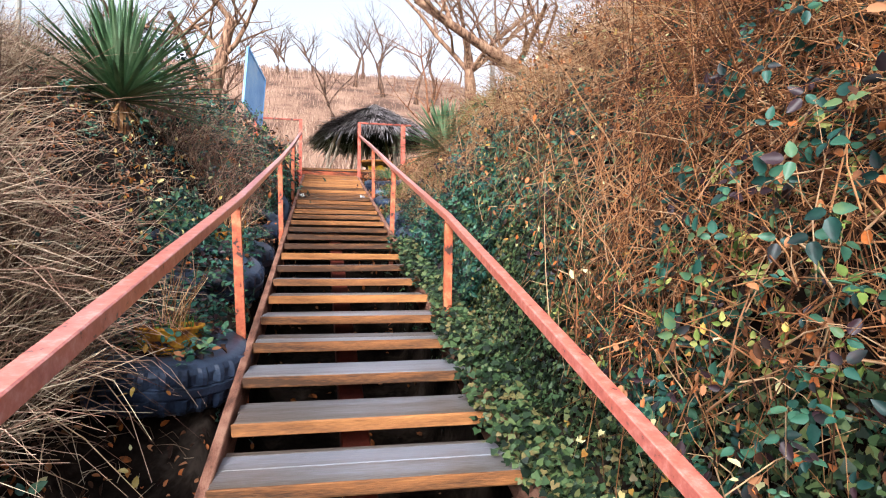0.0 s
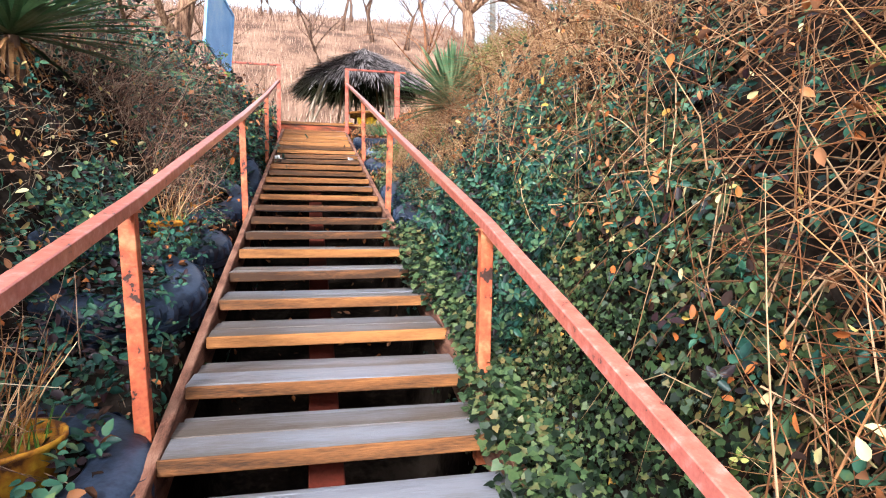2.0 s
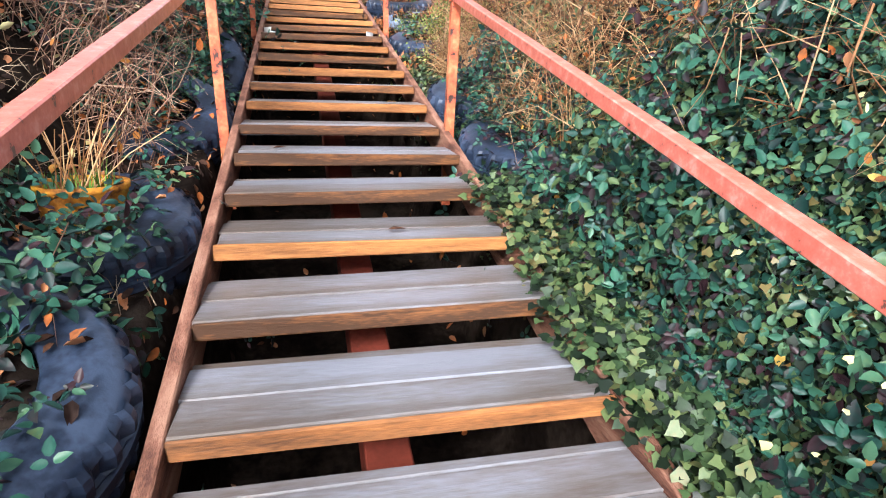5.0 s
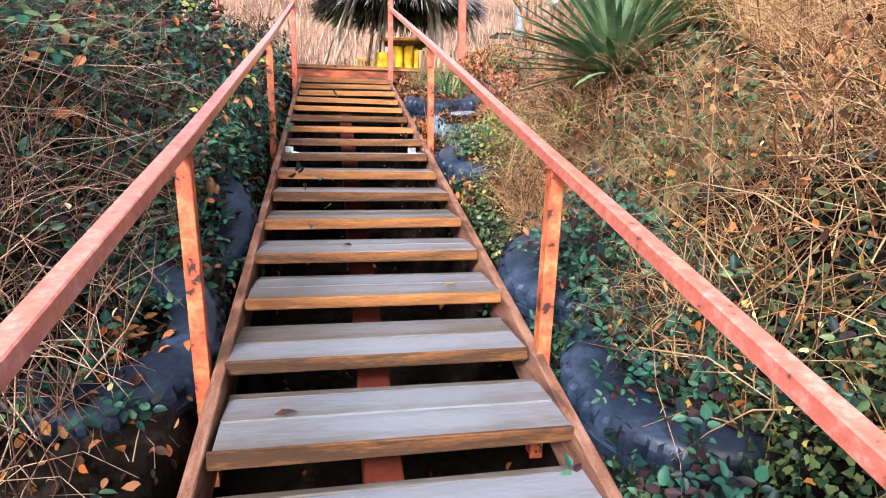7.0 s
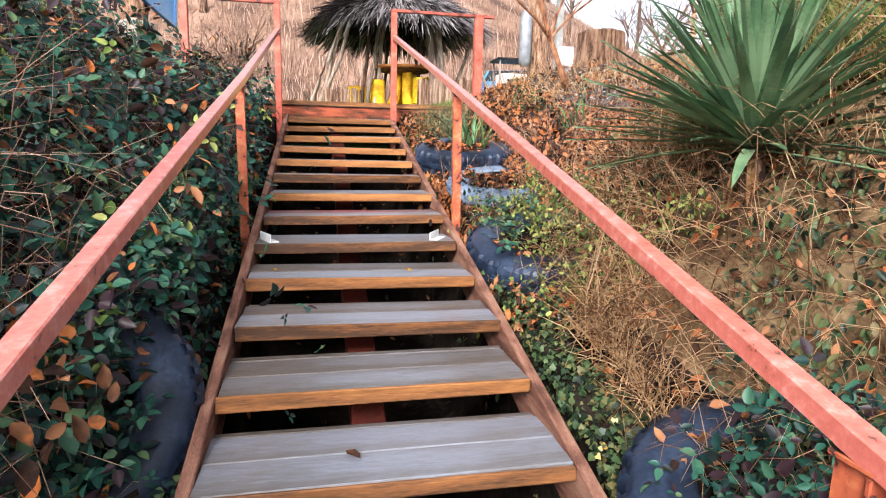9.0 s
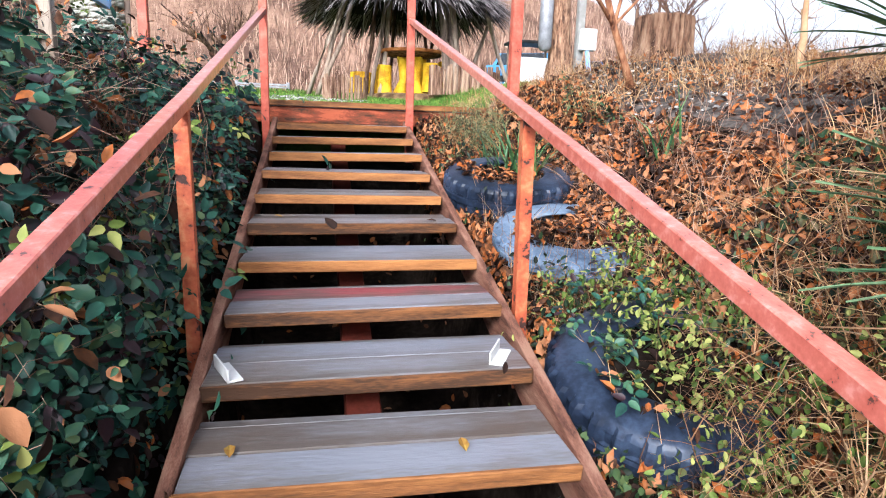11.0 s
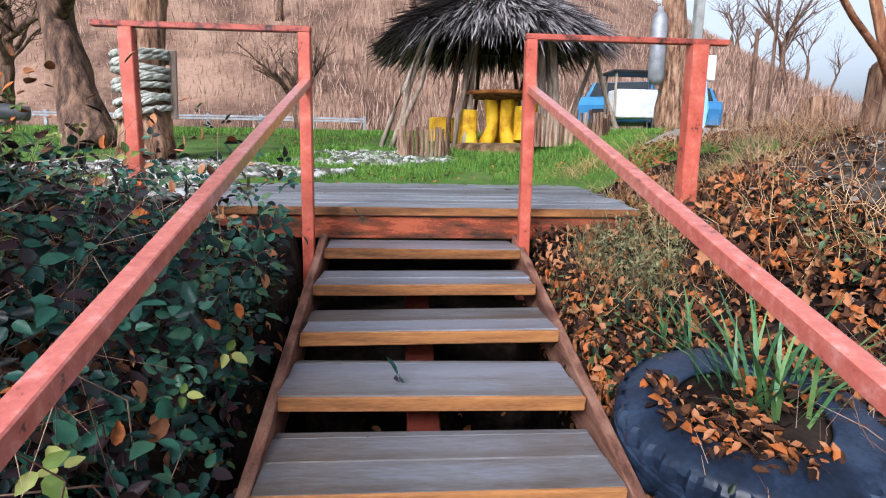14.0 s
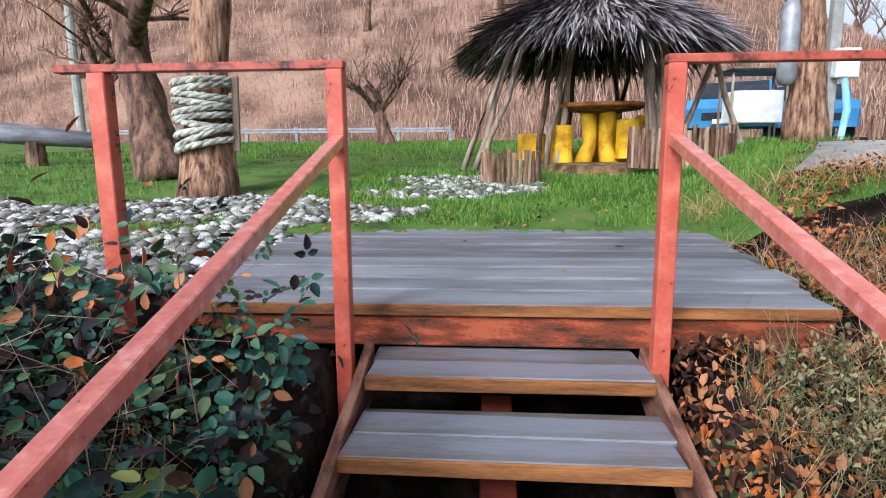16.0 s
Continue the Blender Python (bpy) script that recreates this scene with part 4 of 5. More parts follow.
# ---- yuccas ----
def blade_mesh(name, droop, width, material):
    """A sword leaf one metre long, folded along its rib."""
    bm = bmesh.new()
    r0 = None
    for t, w in ((0.0, 0.55), (0.25, 1.0), (0.6, 0.85), (0.85, 0.5), (1.0, 0.03)):
        z = -droop * t * t
        r1 = [bm.verts.new((t, q * w * width, z + abs(q) * 0.005)) for q in (-1, 0, 1)]
        if r0:
            bm.faces.new((r0[0], r0[1], r1[1], r1[0]))
            bm.faces.new((r0[1], r0[2], r1[2], r1[1]))
        r0 = r1
    me = bpy.data.meshes.new(name)
    bm.to_mesh(me)
    bm.free()
    me.materials.append(material)
    return me


BLADES = [blade_mesh("leaf", d, 0.021, M_YUCCA) for d in (0.04, 0.08, 0.12, 0.02)]
DEAD_BLADES = [blade_mesh("dead_leaf", d, 0.013, M_STRAW) for d in (0.1, 0.25, 0.4)]


def yucca(x, y, z, length, count, seed, trunk=0.25):
    yc = tagged(empty("yucca", x, y, z), "spiky green yucca with sword-shaped leaves", "yucca")
    rr = np.random.RandomState(seed)
    bm = bmesh.new()
    tube(bm, [(0, 0, -0.3), (0.02, 0, -0.1), (0, 0, trunk * 0.4)], [0.045, 0.05, 0.04], 8)
    part("stem", bm, M_DARKBARK, yc, "stem wrapped in dry leaf bases")
    for i in range(count):
        a = i * 137.5 + rr.uniform(-12, 12)
        dead = i > count * 0.88
        el = rr.uniform(-60, -25) if dead else 88 - 104 * (i / count) ** 1.15 + rr.uniform(-8, 8)
        ln = length * rr.uniform(0.8, 1.08) * (0.38 if dead else 1)
        ob = new("dead_leaf" if dead else "leaf", DEAD_BLADES[i % 3] if dead else BLADES[i % 3] if el < 62 else BLADES[3])
        ob.parent = yc
        ob.matrix_local = pose(0, 0, trunk * 0.4 + 0.05 * (1 - i / count), 0, -el, a) @ Matrix.Diagonal((ln, 1, 1, 1))


yucca(-1.79, 6.2, 2.66, 0.86, 210, 3)
yucca(1.33, 8.1, 2.70, 0.62, 230, 4)
yucca(2.12, 9.35, ground_z(2.12, 9.35) + 0.05, 0.55, 80, 6)


def iris(x, y, seed, n=22, ln=0.42, lift=0.0):
    rr = np.random.RandomState(seed)
    ic = tagged(empty("iris_clump", x, y, ground_z(x, y) + lift), "green strap-leaved plant growing out of leaf litter", "plant")
    for i in range(n):
        bm = bmesh.new()
        a = rr.uniform(0, 6.28)
        lean = rr.uniform(0.2, 1.0)
        b = Vector((rr.normal(0, 0.05), rr.normal(0, 0.05), -0.02))
        d = Vector((math.cos(a) * lean, math.sin(a) * lean, 1)).normalized()
        s = Vector((-math.sin(a), math.cos(a), 0)) * 0.007
        l2 = ln * rr.uniform(0.6, 1.1)
        pts = [b, b + d * l2 * 0.55, b + d * l2 + Vector((math.cos(a), math.sin(a), -0.6)) * 0.12 * l2 * 2 * lean]
        ws = (1, 0.9, 0.06)
        r0 = None
        for p, w in zip(pts, ws):
            r1 = (bm.verts.new(p - s * w), bm.verts.new(p + s * w))
            if r0:
                bm.faces.new((r0[0], r0[1], r1[1], r1[0]))
            r0 = r1
        part("leaf", bm, M_IRIS, ic)


iris(0.97, 10.74, 2, 60, 0.5, 0.1)
iris(1.0, 11.3, 3, 16, 0.3)
iris(1.55, 10.2, 5, 16, 0.4)

# ---- tilted panel on a post ----
panel = tagged(empty("sign_board", -1.11, 10.56, 3.55), "tilted blue metal board on a rusty post in brambles", "sign board")
U, V = Vector((-0.14, -1.06, 0.14)), Vector((0.05, 0.02, 0.77))
W = U.cross(V).normalized() * 0.02
bm = bmesh.new()
vs = [bm.verts.new(p) for p in (Vector(), U, U + V, V, W, U + W, U + V + W, V + W)]
for q in ((3, 2, 1, 0), (4, 5, 6, 7), (0, 1, 5, 4), (1, 2, 6, 5), (2, 3, 7, 6), (3, 0, 4, 7)):
    bm.faces.new([vs[i] for i in q])
part("board", bm, M_BLUE, panel)
bm = bmesh.new()
for a, b in ((Vector(), U), (U, U + V), (U + V, V), (V, Vector())):
    beam(bm, a, b, 0.026, 0.03, 0.002)
part("frame", bm, M_BLUE, panel)
bm = bmesh.new()
beam(bm, (-0.24, -0.04, -1.1), (-0.24, -0.04, 0.02), 0.055, 0.055, 0.003)
part("post", bm, M_GREYWOOD, panel, "pale rust-streaked post")
bm = bmesh.new()
beam(bm, (-0.5, -0.1, -0.05), (0.25, 0.1, -0.75), 0.03, 0.04, 0.003)
part("brace", bm, M_STRINGER, panel, "brown diagonal wooden brace")


from mathutils import noise

# ---- trees ----
def bare_tree(name, x, y, h, r, seed, material, label, levels=4, lean=(0, 0), first=0.35, spread=0.75, straight=1.0, spine=None, limbs=4):
    rr = random.Random(seed)
    tr = tagged(empty(name, x, y, ground_z(x, y) - 0.05), label, "tree")
    bt, bl = bmesh.new(), bmesh.new()

    def grow(bm, p, d, ln, rad, lev):
        n = 4 if lev < 2 else 3
        pts, rads = [p], [rad]
        crook = straight if lev == 0 else 1.0
        if lev == 0 and spine:
            n = len(spine) - 1
        for i in range(n):
            d = (d + Vector((rr.gauss(0, 0.16), rr.gauss(0, 0.16), rr.gauss(0.02, 0.10))) * crook).normalized()
            q = p + d * ln / n
            if lev == 0 and spine:
                q = Vector(spine[i + 1])
                d = (q - p).normalized()
            p = q
            pts.append(p)
            rads.append(rad * (1 - 0.45 * (i + 1) / n))
        if lev == 0:
            rads[0] *= 1.35
        tube(bm, pts, rads, (12, 7, 5, 4, 3, 3)[lev], lev == 0)
        if lev >= levels:
            return
        for k in range((limbs, 4, 4, 4, 3, 0)[lev]):
            i = rr.randint(2 if lev == 0 else 1, n)
            a = rr.uniform(0, 6.28)
            s = Vector((math.cos(a), math.sin(a), rr.uniform(0.0, 0.9))).normalized()
            grow(bl, pts[i], (d * (1 - spread) + s * spread).normalized(), ln * rr.uniform(0.5, 0.8), rads[i] * rr.uniform(0.45, 0.7), lev + 1)

    grow(bt, Vector((0, 0, 0)), Vector((lean[0], lean[1], 1)).normalized(), h * first, r, 0)
    if r > 0.19:
        bmesh.ops.subdivide_edges(bt, edges=bt.edges[:], cuts=4, use_grid_fill=True)
        bt.normal_update()
        for v in bt.verts:
            q = noise.noise(Vector((v.co.x * 9, v.co.y * 9, v.co.z * 2.2))) * 0.6 + noise.noise(v.co * 3.1) * 0.5
            v.co += Vector((v.normal.x, v.normal.y, 0)) * q * r * 0.3
    part("trunk", bt, material, tr, smooth=True)
    part("branch_crown", bl, material, tr, smooth=True)
    return tr


rope_tree = bare_tree("tree", -2.9, 16.0, 10.0, 0.23, 3, M_BARK, "thick-trunked bare tree with rope wound round it", lean=(0.02, 0.0), first=0.42, straight=0.3)
bare_tree("tree", -4.2, 17.5, 8.0, 0.27, 8, M_DARKBARK, "leaning rough-barked bare tree", lean=(-0.32, 0.05), first=0.45, straight=0.25)
bare_tree("tree", 4.92, 20.0, 10.5, 0.25, 5, M_BARK, "bare tree with a straight brown trunk on the lawn", first=0.5, lean=(-0.02, 0), spread=0.7, straight=0.15)
bare_tree("tree", -2.9, 27.0, 6.5, 0.20, 12, M_DARKBARK, "small dark bare tree near the road", first=0.3, spread=0.55)
bare_tree("tree", 3.75, 10.5, 4.6, 0.11, 14, M_BARK, "bare tree leaning far out from the bank", first=0.45, spread=0.7, limbs=9, spine=[(0, 0, 0), (-0.1, 0, 0.5), (-0.3, -0.1, 1.05), (-0.75, -0.2, 1.3), (-1.3, -0.3, 1.5), (-1.9, -0.4, 1.8), (-2.5, -0.5, 2.12)])
bare_tree("sapling", 2.05, 11.48, 3.4, 0.028, 15, M_REDBARK, "bare brown sapling leaning on the bank", first=0.45, levels=3, spread=0.65, limbs=11, spine=[(0, 0, 0), (-0.09, 0, 0.22), (-0.21, -0.03, 0.46), (-0.33, 0, 0.85), (-0.36, 0.05, 1.4), (-0.45, 0.1, 1.9)])
bare_tree("shrub", 2.9, 10.9, 1.8, 0.03, 16, M_REDTWIG, "bare many-stemmed shrub on the bank", first=0.3, lean=(0.1, 0), levels=3, spread=0.6)
bare_tree("tree", -9.5, 24.0, 8.0, 0.24, 18, M_DARKBARK, "bare tree by the road", first=0.35)
frng = random.Random(77)
far_a = bare_tree("far_tree", 3.0, 60.0, 9.0, 0.18, 31, M_DARKBARK, "slender bare tree on the hillside", levels=3, first=0.45, spread=0.5)
far_b = bare_tree("far_tree", -9.0, 66.0, 9.0, 0.17, 32, M_DARKBARK, "slender bare tree on the hillside", levels=3, first=0.4, spread=0.55)
for k in range(46):
    y = frng.uniform(75, 150)
    x = y * frng.uniform(-0.45, 0.7)
    copy_thing(frng.choice((far_a, far_b)), pose(x, y, ground_z(x, y) - 0.1, 0, 0, frng.uniform(0, 360)))
for k in range(28):
    y = frng.uniform(40, 72)
    x = y * (frng.uniform(0.3, 0.85) if k < 10 else frng.uniform(-0.6, 0.4))
    copy_thing(frng.choice((far_a, far_b)), pose(x, y, ground_z(x, y) - 0.1, 0, 0, frng.uniform(0, 360)))

# scrub on the hillside
hr = np.random.RandomState(90)
n = 85000
hy = 36 + 90 * hr.uniform(0, 1, n) ** 1.6
hx = hy * hr.uniform(-0.85, 0.9, n)
hp = np.stack([hx, hy, ground_np(hx, hy) - 0.1], 1)
hl = hr.uniform(0.25, 0.9, n) * (0.5 + 1.1 * clump(hx, hy, 0.15, 91))
spin = hr.uniform(0, 6.28, n)
tilt = np.stack([hr.normal(0, 0.22, n), hr.normal(0, 0.22, n), np.ones(n)], 1)
scrub = scatter("hillside_scrub", [(-0.022, 0, 0), (0.022, 0, 0), (0.03, 0.02, 0.55), (-0.012, 0.0, 0.6), (0.0, 0.03, 1.0)], [(0, 1, 2), (0, 2, 3), (3, 2, 4)], hp, frames(tilt, spin, hr), hl, M_BRUSH)
tagged(scrub, "pinkish brown dry scrub covering the hillside", "scrub", kind="stuff")

# ---- rope ----
rope = tagged(empty("rope_coil", -2.9, 16.0, 3.50), "thick grey rope wound many times round a tree trunk", "rope")
for turn in range(10):
    z0 = 0.36 + turn * 0.068
    bm = bmesh.new()
    pts = []
    tilt = 0.05 * math.sin(turn * 1.7) + (0.06 if turn < 3 else 0)
    for k in range(33):
        a = 2 * math.pi * k / 32
        pts.append((0.285 * math.cos(a) + 0.02, 0.285 * math.sin(a), z0 + tilt * math.cos(a)))
    for strand in range(3):
        sp = []
        for k, p in enumerate(pts):
            a = 2 * math.pi * k / 32
            b = strand * 2.094 + k * 1.178
            sp.append((p[0] + 0.018 * math.cos(b) * math.cos(a), p[1] + 0.018 * math.cos(b) * math.sin(a), p[2] + 0.018 * math.sin(b)))
        tube(bm, sp, [0.021] * 33, 6, False)
    part("turn", bm, M_ROPE, rope, smooth=True)
bm = bmesh.new()
beam(bm, (0.34, -0.05, 0.3), (0.36, -0.05, 1.02), 0.07, 0.03)
part("plank", bm, M_GREYWOOD, rope, "upright yellowish plank beside the rope")

# ---- gazebo ----
GX, GY = 1.36, 18.5
GZ = ground_z(GX, GY)
gaz = tagged(empty("gazebo", GX, GY, GZ), "rustic round shelter with dark ragged thatch on crooked poles", "gazebo")
gr = np.random.RandomState(55)
bm = bmesh.new()
segs = 40
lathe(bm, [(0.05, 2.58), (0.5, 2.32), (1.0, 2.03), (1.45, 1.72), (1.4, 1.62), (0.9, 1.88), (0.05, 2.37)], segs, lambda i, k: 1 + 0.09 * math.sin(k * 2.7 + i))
part("roof_base", bm, M_SHADEREED, gaz, "thatch underside with its shade painted near-black")
n = 15000
rad = 1.55 * np.sqrt(gr.uniform(0.0, 1, n))
ang = gr.uniform(0, 6.28, n)
zz = 2.64 - (rad / 1.55) * 0.86 - 0.1 * (rad / 1.55) ** 3
lower = gr.uniform(0, 1, n) < 0.25
zz = np.where(lower, zz - 0.12, zz)
posn = np.stack([rad * np.cos(ang), rad * np.sin(ang), zz], 1)
down = np.stack([np.cos(ang) * 0.85, np.sin(ang) * 0.85, np.full(n, -0.5)], 1) + gr.normal(0, 0.15, (n, 3))
down[:, 2] -= np.where(rad > 1.3, gr.uniform(0, 0.4, n), 0)
down /= np.linalg.norm(down, axis=1, keepdims=True)
sidev = np.cross(down, np.array([0, 0, 1.0]))
sidev /= np.linalg.norm(sidev, axis=1, keepdims=True)
rot = np.stack([sidev, np.cross(down, sidev), down], 2)
th = scatter("thatch", [(-0.02, 0, 0), (0.02, 0, 0), (0.016, 0.02, 0.6), (-0.018, 0.01, 0.55), (0.0, 0.0, 1.0)], [(0, 1, 2), (0, 2, 3), (3, 2, 4)], posn, rot, gr.uniform(0.25, 0.7, n), M_THATCH)
th.parent = gaz
tagged(th, kind="stuff")


def gpole(a, b, r=0.045, mat=None):
    bm = bmesh.new()
    a, b = Vector(a), Vector(b)
    pts = [a.lerp(b, t) + Vector((gr.normal(0, 0.03), gr.normal(0, 0.03), 0)) * (0 < t < 1) for t in (0, 0.25, 0.5, 0.75, 1)]
    tube(bm, pts, [r * 1.1, r, r * 0.95, r * 0.9, r * 0.8], 7)
    part("pole", bm, mat or M_GREYWOOD, gaz, smooth=True)


for k, (fx, fy, tx, ty) in enumerate([(-1.75, -0.5, -1.05, -0.9), (-1.6, -0.55, -1.0, -0.85), (-1.5, -0.7, -0.95, -0.8), (-0.75, -0.3, -0.55, -0.3), (-0.55, -0.5, -0.35, -0.4), (-0.68, -0.55, -0.4, -0.6), (-0.62, -0.2, -0.3, -0.3), (0.62, -1.0, 0.40, -1.0), (0.70, -0.95, 0.52, -0.9), (0.78, -1.0, 0.55, -1.1), (0.60, -0.9, 0.35, -0.95), (1.95, -0.4, 1.1, -0.8), (0.9, -0.5, 1.5, -0.5), (0.5, 1.0, 0.45, 0.9), (-0.2, 1.2, -0.1, 1.1), (0.62, 1.1, 0.6, 0.9)]):
    gpole((fx, fy, -0.02), (tx, ty, 1.75), 0.038 if k not in (7, 8, 9, 10) else 0.055, M_DARKBARK if k in (3, 6, 13, 14, 15) else None)

# stake edging

def stakes(cx, cy, a0, a1, r, n, name="stake_edging"):
    e = tagged(empty(name, cx, cy, ground_z(cx, cy)), "low edging of split upright wooden stakes", "edging", "stake edgings round the shelter")
    for i in range(n):
        a = math.radians(a0 + (a1 - a0) * i / (n - 1))
        bm = bmesh.new()
        h = 0.36 + gr.uniform(-0.05, 0.05)
        tube(bm, [(r * math.cos(a), r * math.sin(a), -0.06), (r * math.cos(a) + gr.normal(0, 0.008), r * math.sin(a), h)], [0.026 * gr.uniform(0.75, 1.3), 0.022 * gr.uniform(0.75, 1.3)], 6)
        part("stake", bm, M_STAKE, e)


stakes(0.2, 17.0, 170, 370, 0.32, 20)
stakes(2.13, 17.2, 180, 350, 0.56, 28)
stakes(6.9, 20.5, 180, 360, 0.7, 24)

# table and stools
TX, TY = 1.43, 18.3
table = tagged(empty("drum_table", TX, TY, ground_z(TX, TY)), "round orange-topped cable-drum table with yellow trunk legs", "table")
bm = bmesh.new()
lathe(bm, [(0.002, 0.80), (0.57, 0.80), (0.585, 0.81), (0.585, 0.845), (0.57, 0.855), (0.002, 0.855)], 40)
part("tabletop", bm, M_ORANGE, table)
bm = bmesh.new()
lathe(bm, [(0.55, 0.798), (0.50, 0.775), (0.30, 0.75), (0.25, 0.73), (0.002, 0.73)], 32)
part("drum_flange", bm, M_DARKBARK, table, "dark underside of the drum top")
for a in (0, 90, 180, 270):
    bm = bmesh.new()
    c, s = math.cos(radians(a + 20)), math.sin(radians(a + 20))
    tube(bm, [(0.26 * c, 0.26 * s, 0.05), (0.14 * c, 0.14 * s, 0.35), (0.18 * c, 0.18 * s, 0.76)], [0.13, 0.095, 0.11], 9)
    part("leg", bm, M_YELLOW, table, smooth=True)
for x, y, h, r in ((0.90, 18.15, 0.48, 0.15), (1.72, 18.0, 0.48, 0.14), (2.05, 18.4, 0.45, 0.13), (0.55, 18.6, 0.35, 0.2)):
    bm = bmesh.new()
    lathe(bm, [(0.002, 0), (r * 1.1, 0), (r, h * 0.3), (r * 0.98, h), (r * 0.9, h + 0.01), (0.002, h + 0.01)], 18, lambda i, k: 1 + 0.03 * math.sin(k * 1.7))
    ob = link_bm("stool", bm, M_YELLOW, smooth=False)
    ob.location = (x, y, ground_z(x, y) + 0.1)
    tagged(ob, "yellow-painted tree stump stool beside the round table", "stool", "stools round the table")
base = bmesh.new()
lathe(base, [(0.002, 0.10), (0.35, 0.105), (0.75, 0.10), (0.85, 0.07), (0.95, -0.1)], 22, lambda i, k: 1 + 0.06 * math.sin(k * 1.9))
ob = link_bm("stone_base", base, M_MAT)
ob.location = (1.45, 18.25, ground_z(1.45, 18.25))
tagged(ob, "low stone and earth plinth under the table", "plinth")


# ---- stump, log, utility pole, guard rail, cars ----
def stump(x, y, r, h, label):
    bm = bmesh.new()
    lathe(bm, [(r * 1.2, -0.15), (r * 1.05, 0.1), (r, h), (r * 0.9, h + 0.02), (0.002, h - 0.02)], 72, lambda i, k: 1 + 0.05 * math.sin(k * 0.61) + 0.035 * math.sin(k * 2.3 + 0.4 * i) + 0.02 * (k % 3 - 1))
    ob = link_bm("tree_stump", bm, M_BARK)
    ob.location = (x, y, ground_z(x, y))
    tagged(ob, label, "tree stump")


stump(2.78, 12.38, 0.235, 0.34, "broad sawn tree stump with ridged bark on the bank")
stump(8.8, 21.5, 0.35, 0.8, "pale sawn tree stump on the lawn")
bm = bmesh.new()
tube(bm, [(-10.5, 18.6, 0.75), (-9, 19, 0.65), (-7.6, 19.1, 0.50), (-6.0, 19.2, 0.36)], [0.22, 0.2, 0.17, 0.12], 10)
log = link_bm("fallen_log", bm, M_DECK, smooth=True)
log.location = (0, 0, 3.6)
tagged(log, "weathered grey fallen log resting on supports", "log")
bm = bmesh.new()
tube(bm, [(-7.2, 19.1, -0.1), (-7.2, 19.1, 0.36)], [0.16, 0.13], 8)
lg = link_bm("log_support", bm, M_DARKBARK)
lg.location = (0, 0, 3.6)
tagged(lg, "dark wooden block under the fallen log", "block")


def pole(x, y, h, r, material, label):
    bm = bmesh.new()
    tube(bm, [(0, 0, -0.2), (0, 0, h)], [r, r * 0.8], 10)
    ob = link_bm("utility_pole", bm, material)
    ob.location = (x, y, ground_z(x, y))
    return tagged(ob, label, "utility pole")


pole(-12.0, 27.0, 8, 0.13, M_CONCRETE, "grey concrete utility pole beyond the lawn")
pole(11.5, 27.5, 4.5, 0.06, M_DARKBARK, "thin dark pole at the edge of the lawn")
pole(8.5, 23.5, 2.6, 0.06, M_DARKBARK, "thin post with a yellow ring tied on")
bp = tagged(empty("meter_pole", 5.75, 21.0, ground_z(5.75, 21.0)), "concrete pole with a white meter box and blue conduit", "utility pole")
bm = bmesh.new()
beam(bm, (0, 0, -0.2), (0, 0, 6.0), 0.17, 0.17, 0.02)
part("pole", bm, M_CONCRETE, bp)
bm = bmesh.new()
box(bm, -0.06, 0.32, -0.27, -0.09, 1.02, 1.5, 0.02)
part("meter_box", bm, M_WHITE, bp, "white plastic meter box")
bm = bmesh.new()
tube(bm, [(0.15, -0.2, 0.0), (0.2, -0.22, 0.5), (0.1, -0.2, 1.15)], [0.05, 0.06, 0.05], 8)
part("conduit", bm, M_BLUE, bp, "blue flexible conduit")
bm = bmesh.new()
lathe(bm, [(0.002, 0), (0.10, 0.03), (0.14, 0.12), (0.14, 1.1), (0.10, 1.22), (0.05, 1.26), (0.05, 1.34), (0.002, 1.35)], 18)
tank = link_bm("steel_tank", bm, M_GALV, smooth=True)
tank.location = (4.46, 19.8, 4.72)
tagged(tank, "pale steel cylinder hung on the tree trunk", "tank")

guard = tagged(empty("guard_rail", -14, 33, 0), "pale steel guard rail on posts along the road", "guard rail", kind="structure")
gz = ground_z(-10, 33)
bm = bmesh.new()
for z0 in (0.40, 0.50):
    beam(bm, (-16, 0, gz + z0), (12.5, 0, gz + z0 - 0.03), 0.05, 0.075, 0.01)
part("rail", bm, M_GALV, guard)
for k in range(15):
    bm = bmesh.new()
    x = -15.5 + 2.0 * k
    box(bm, x - 0.06, x + 0.06, 0.03, 0.13, gz - 0.1, gz + 0.58, 0.01)
    part("post", bm, M_GALV, guard)
bm = bmesh.new()
v = [bm.verts.new(p) for p in ((-60, 33.5, gz + 0.02), (60, 33.5, gz + 0.02), (60, 35.6, gz + 0.06), (-60, 35.6, gz + 0.06))]
bm.faces.new(v)
tagged(link_bm("road", bm, M_ASPHALT), "grey asphalt road behind a guard rail", "road", kind="structure")


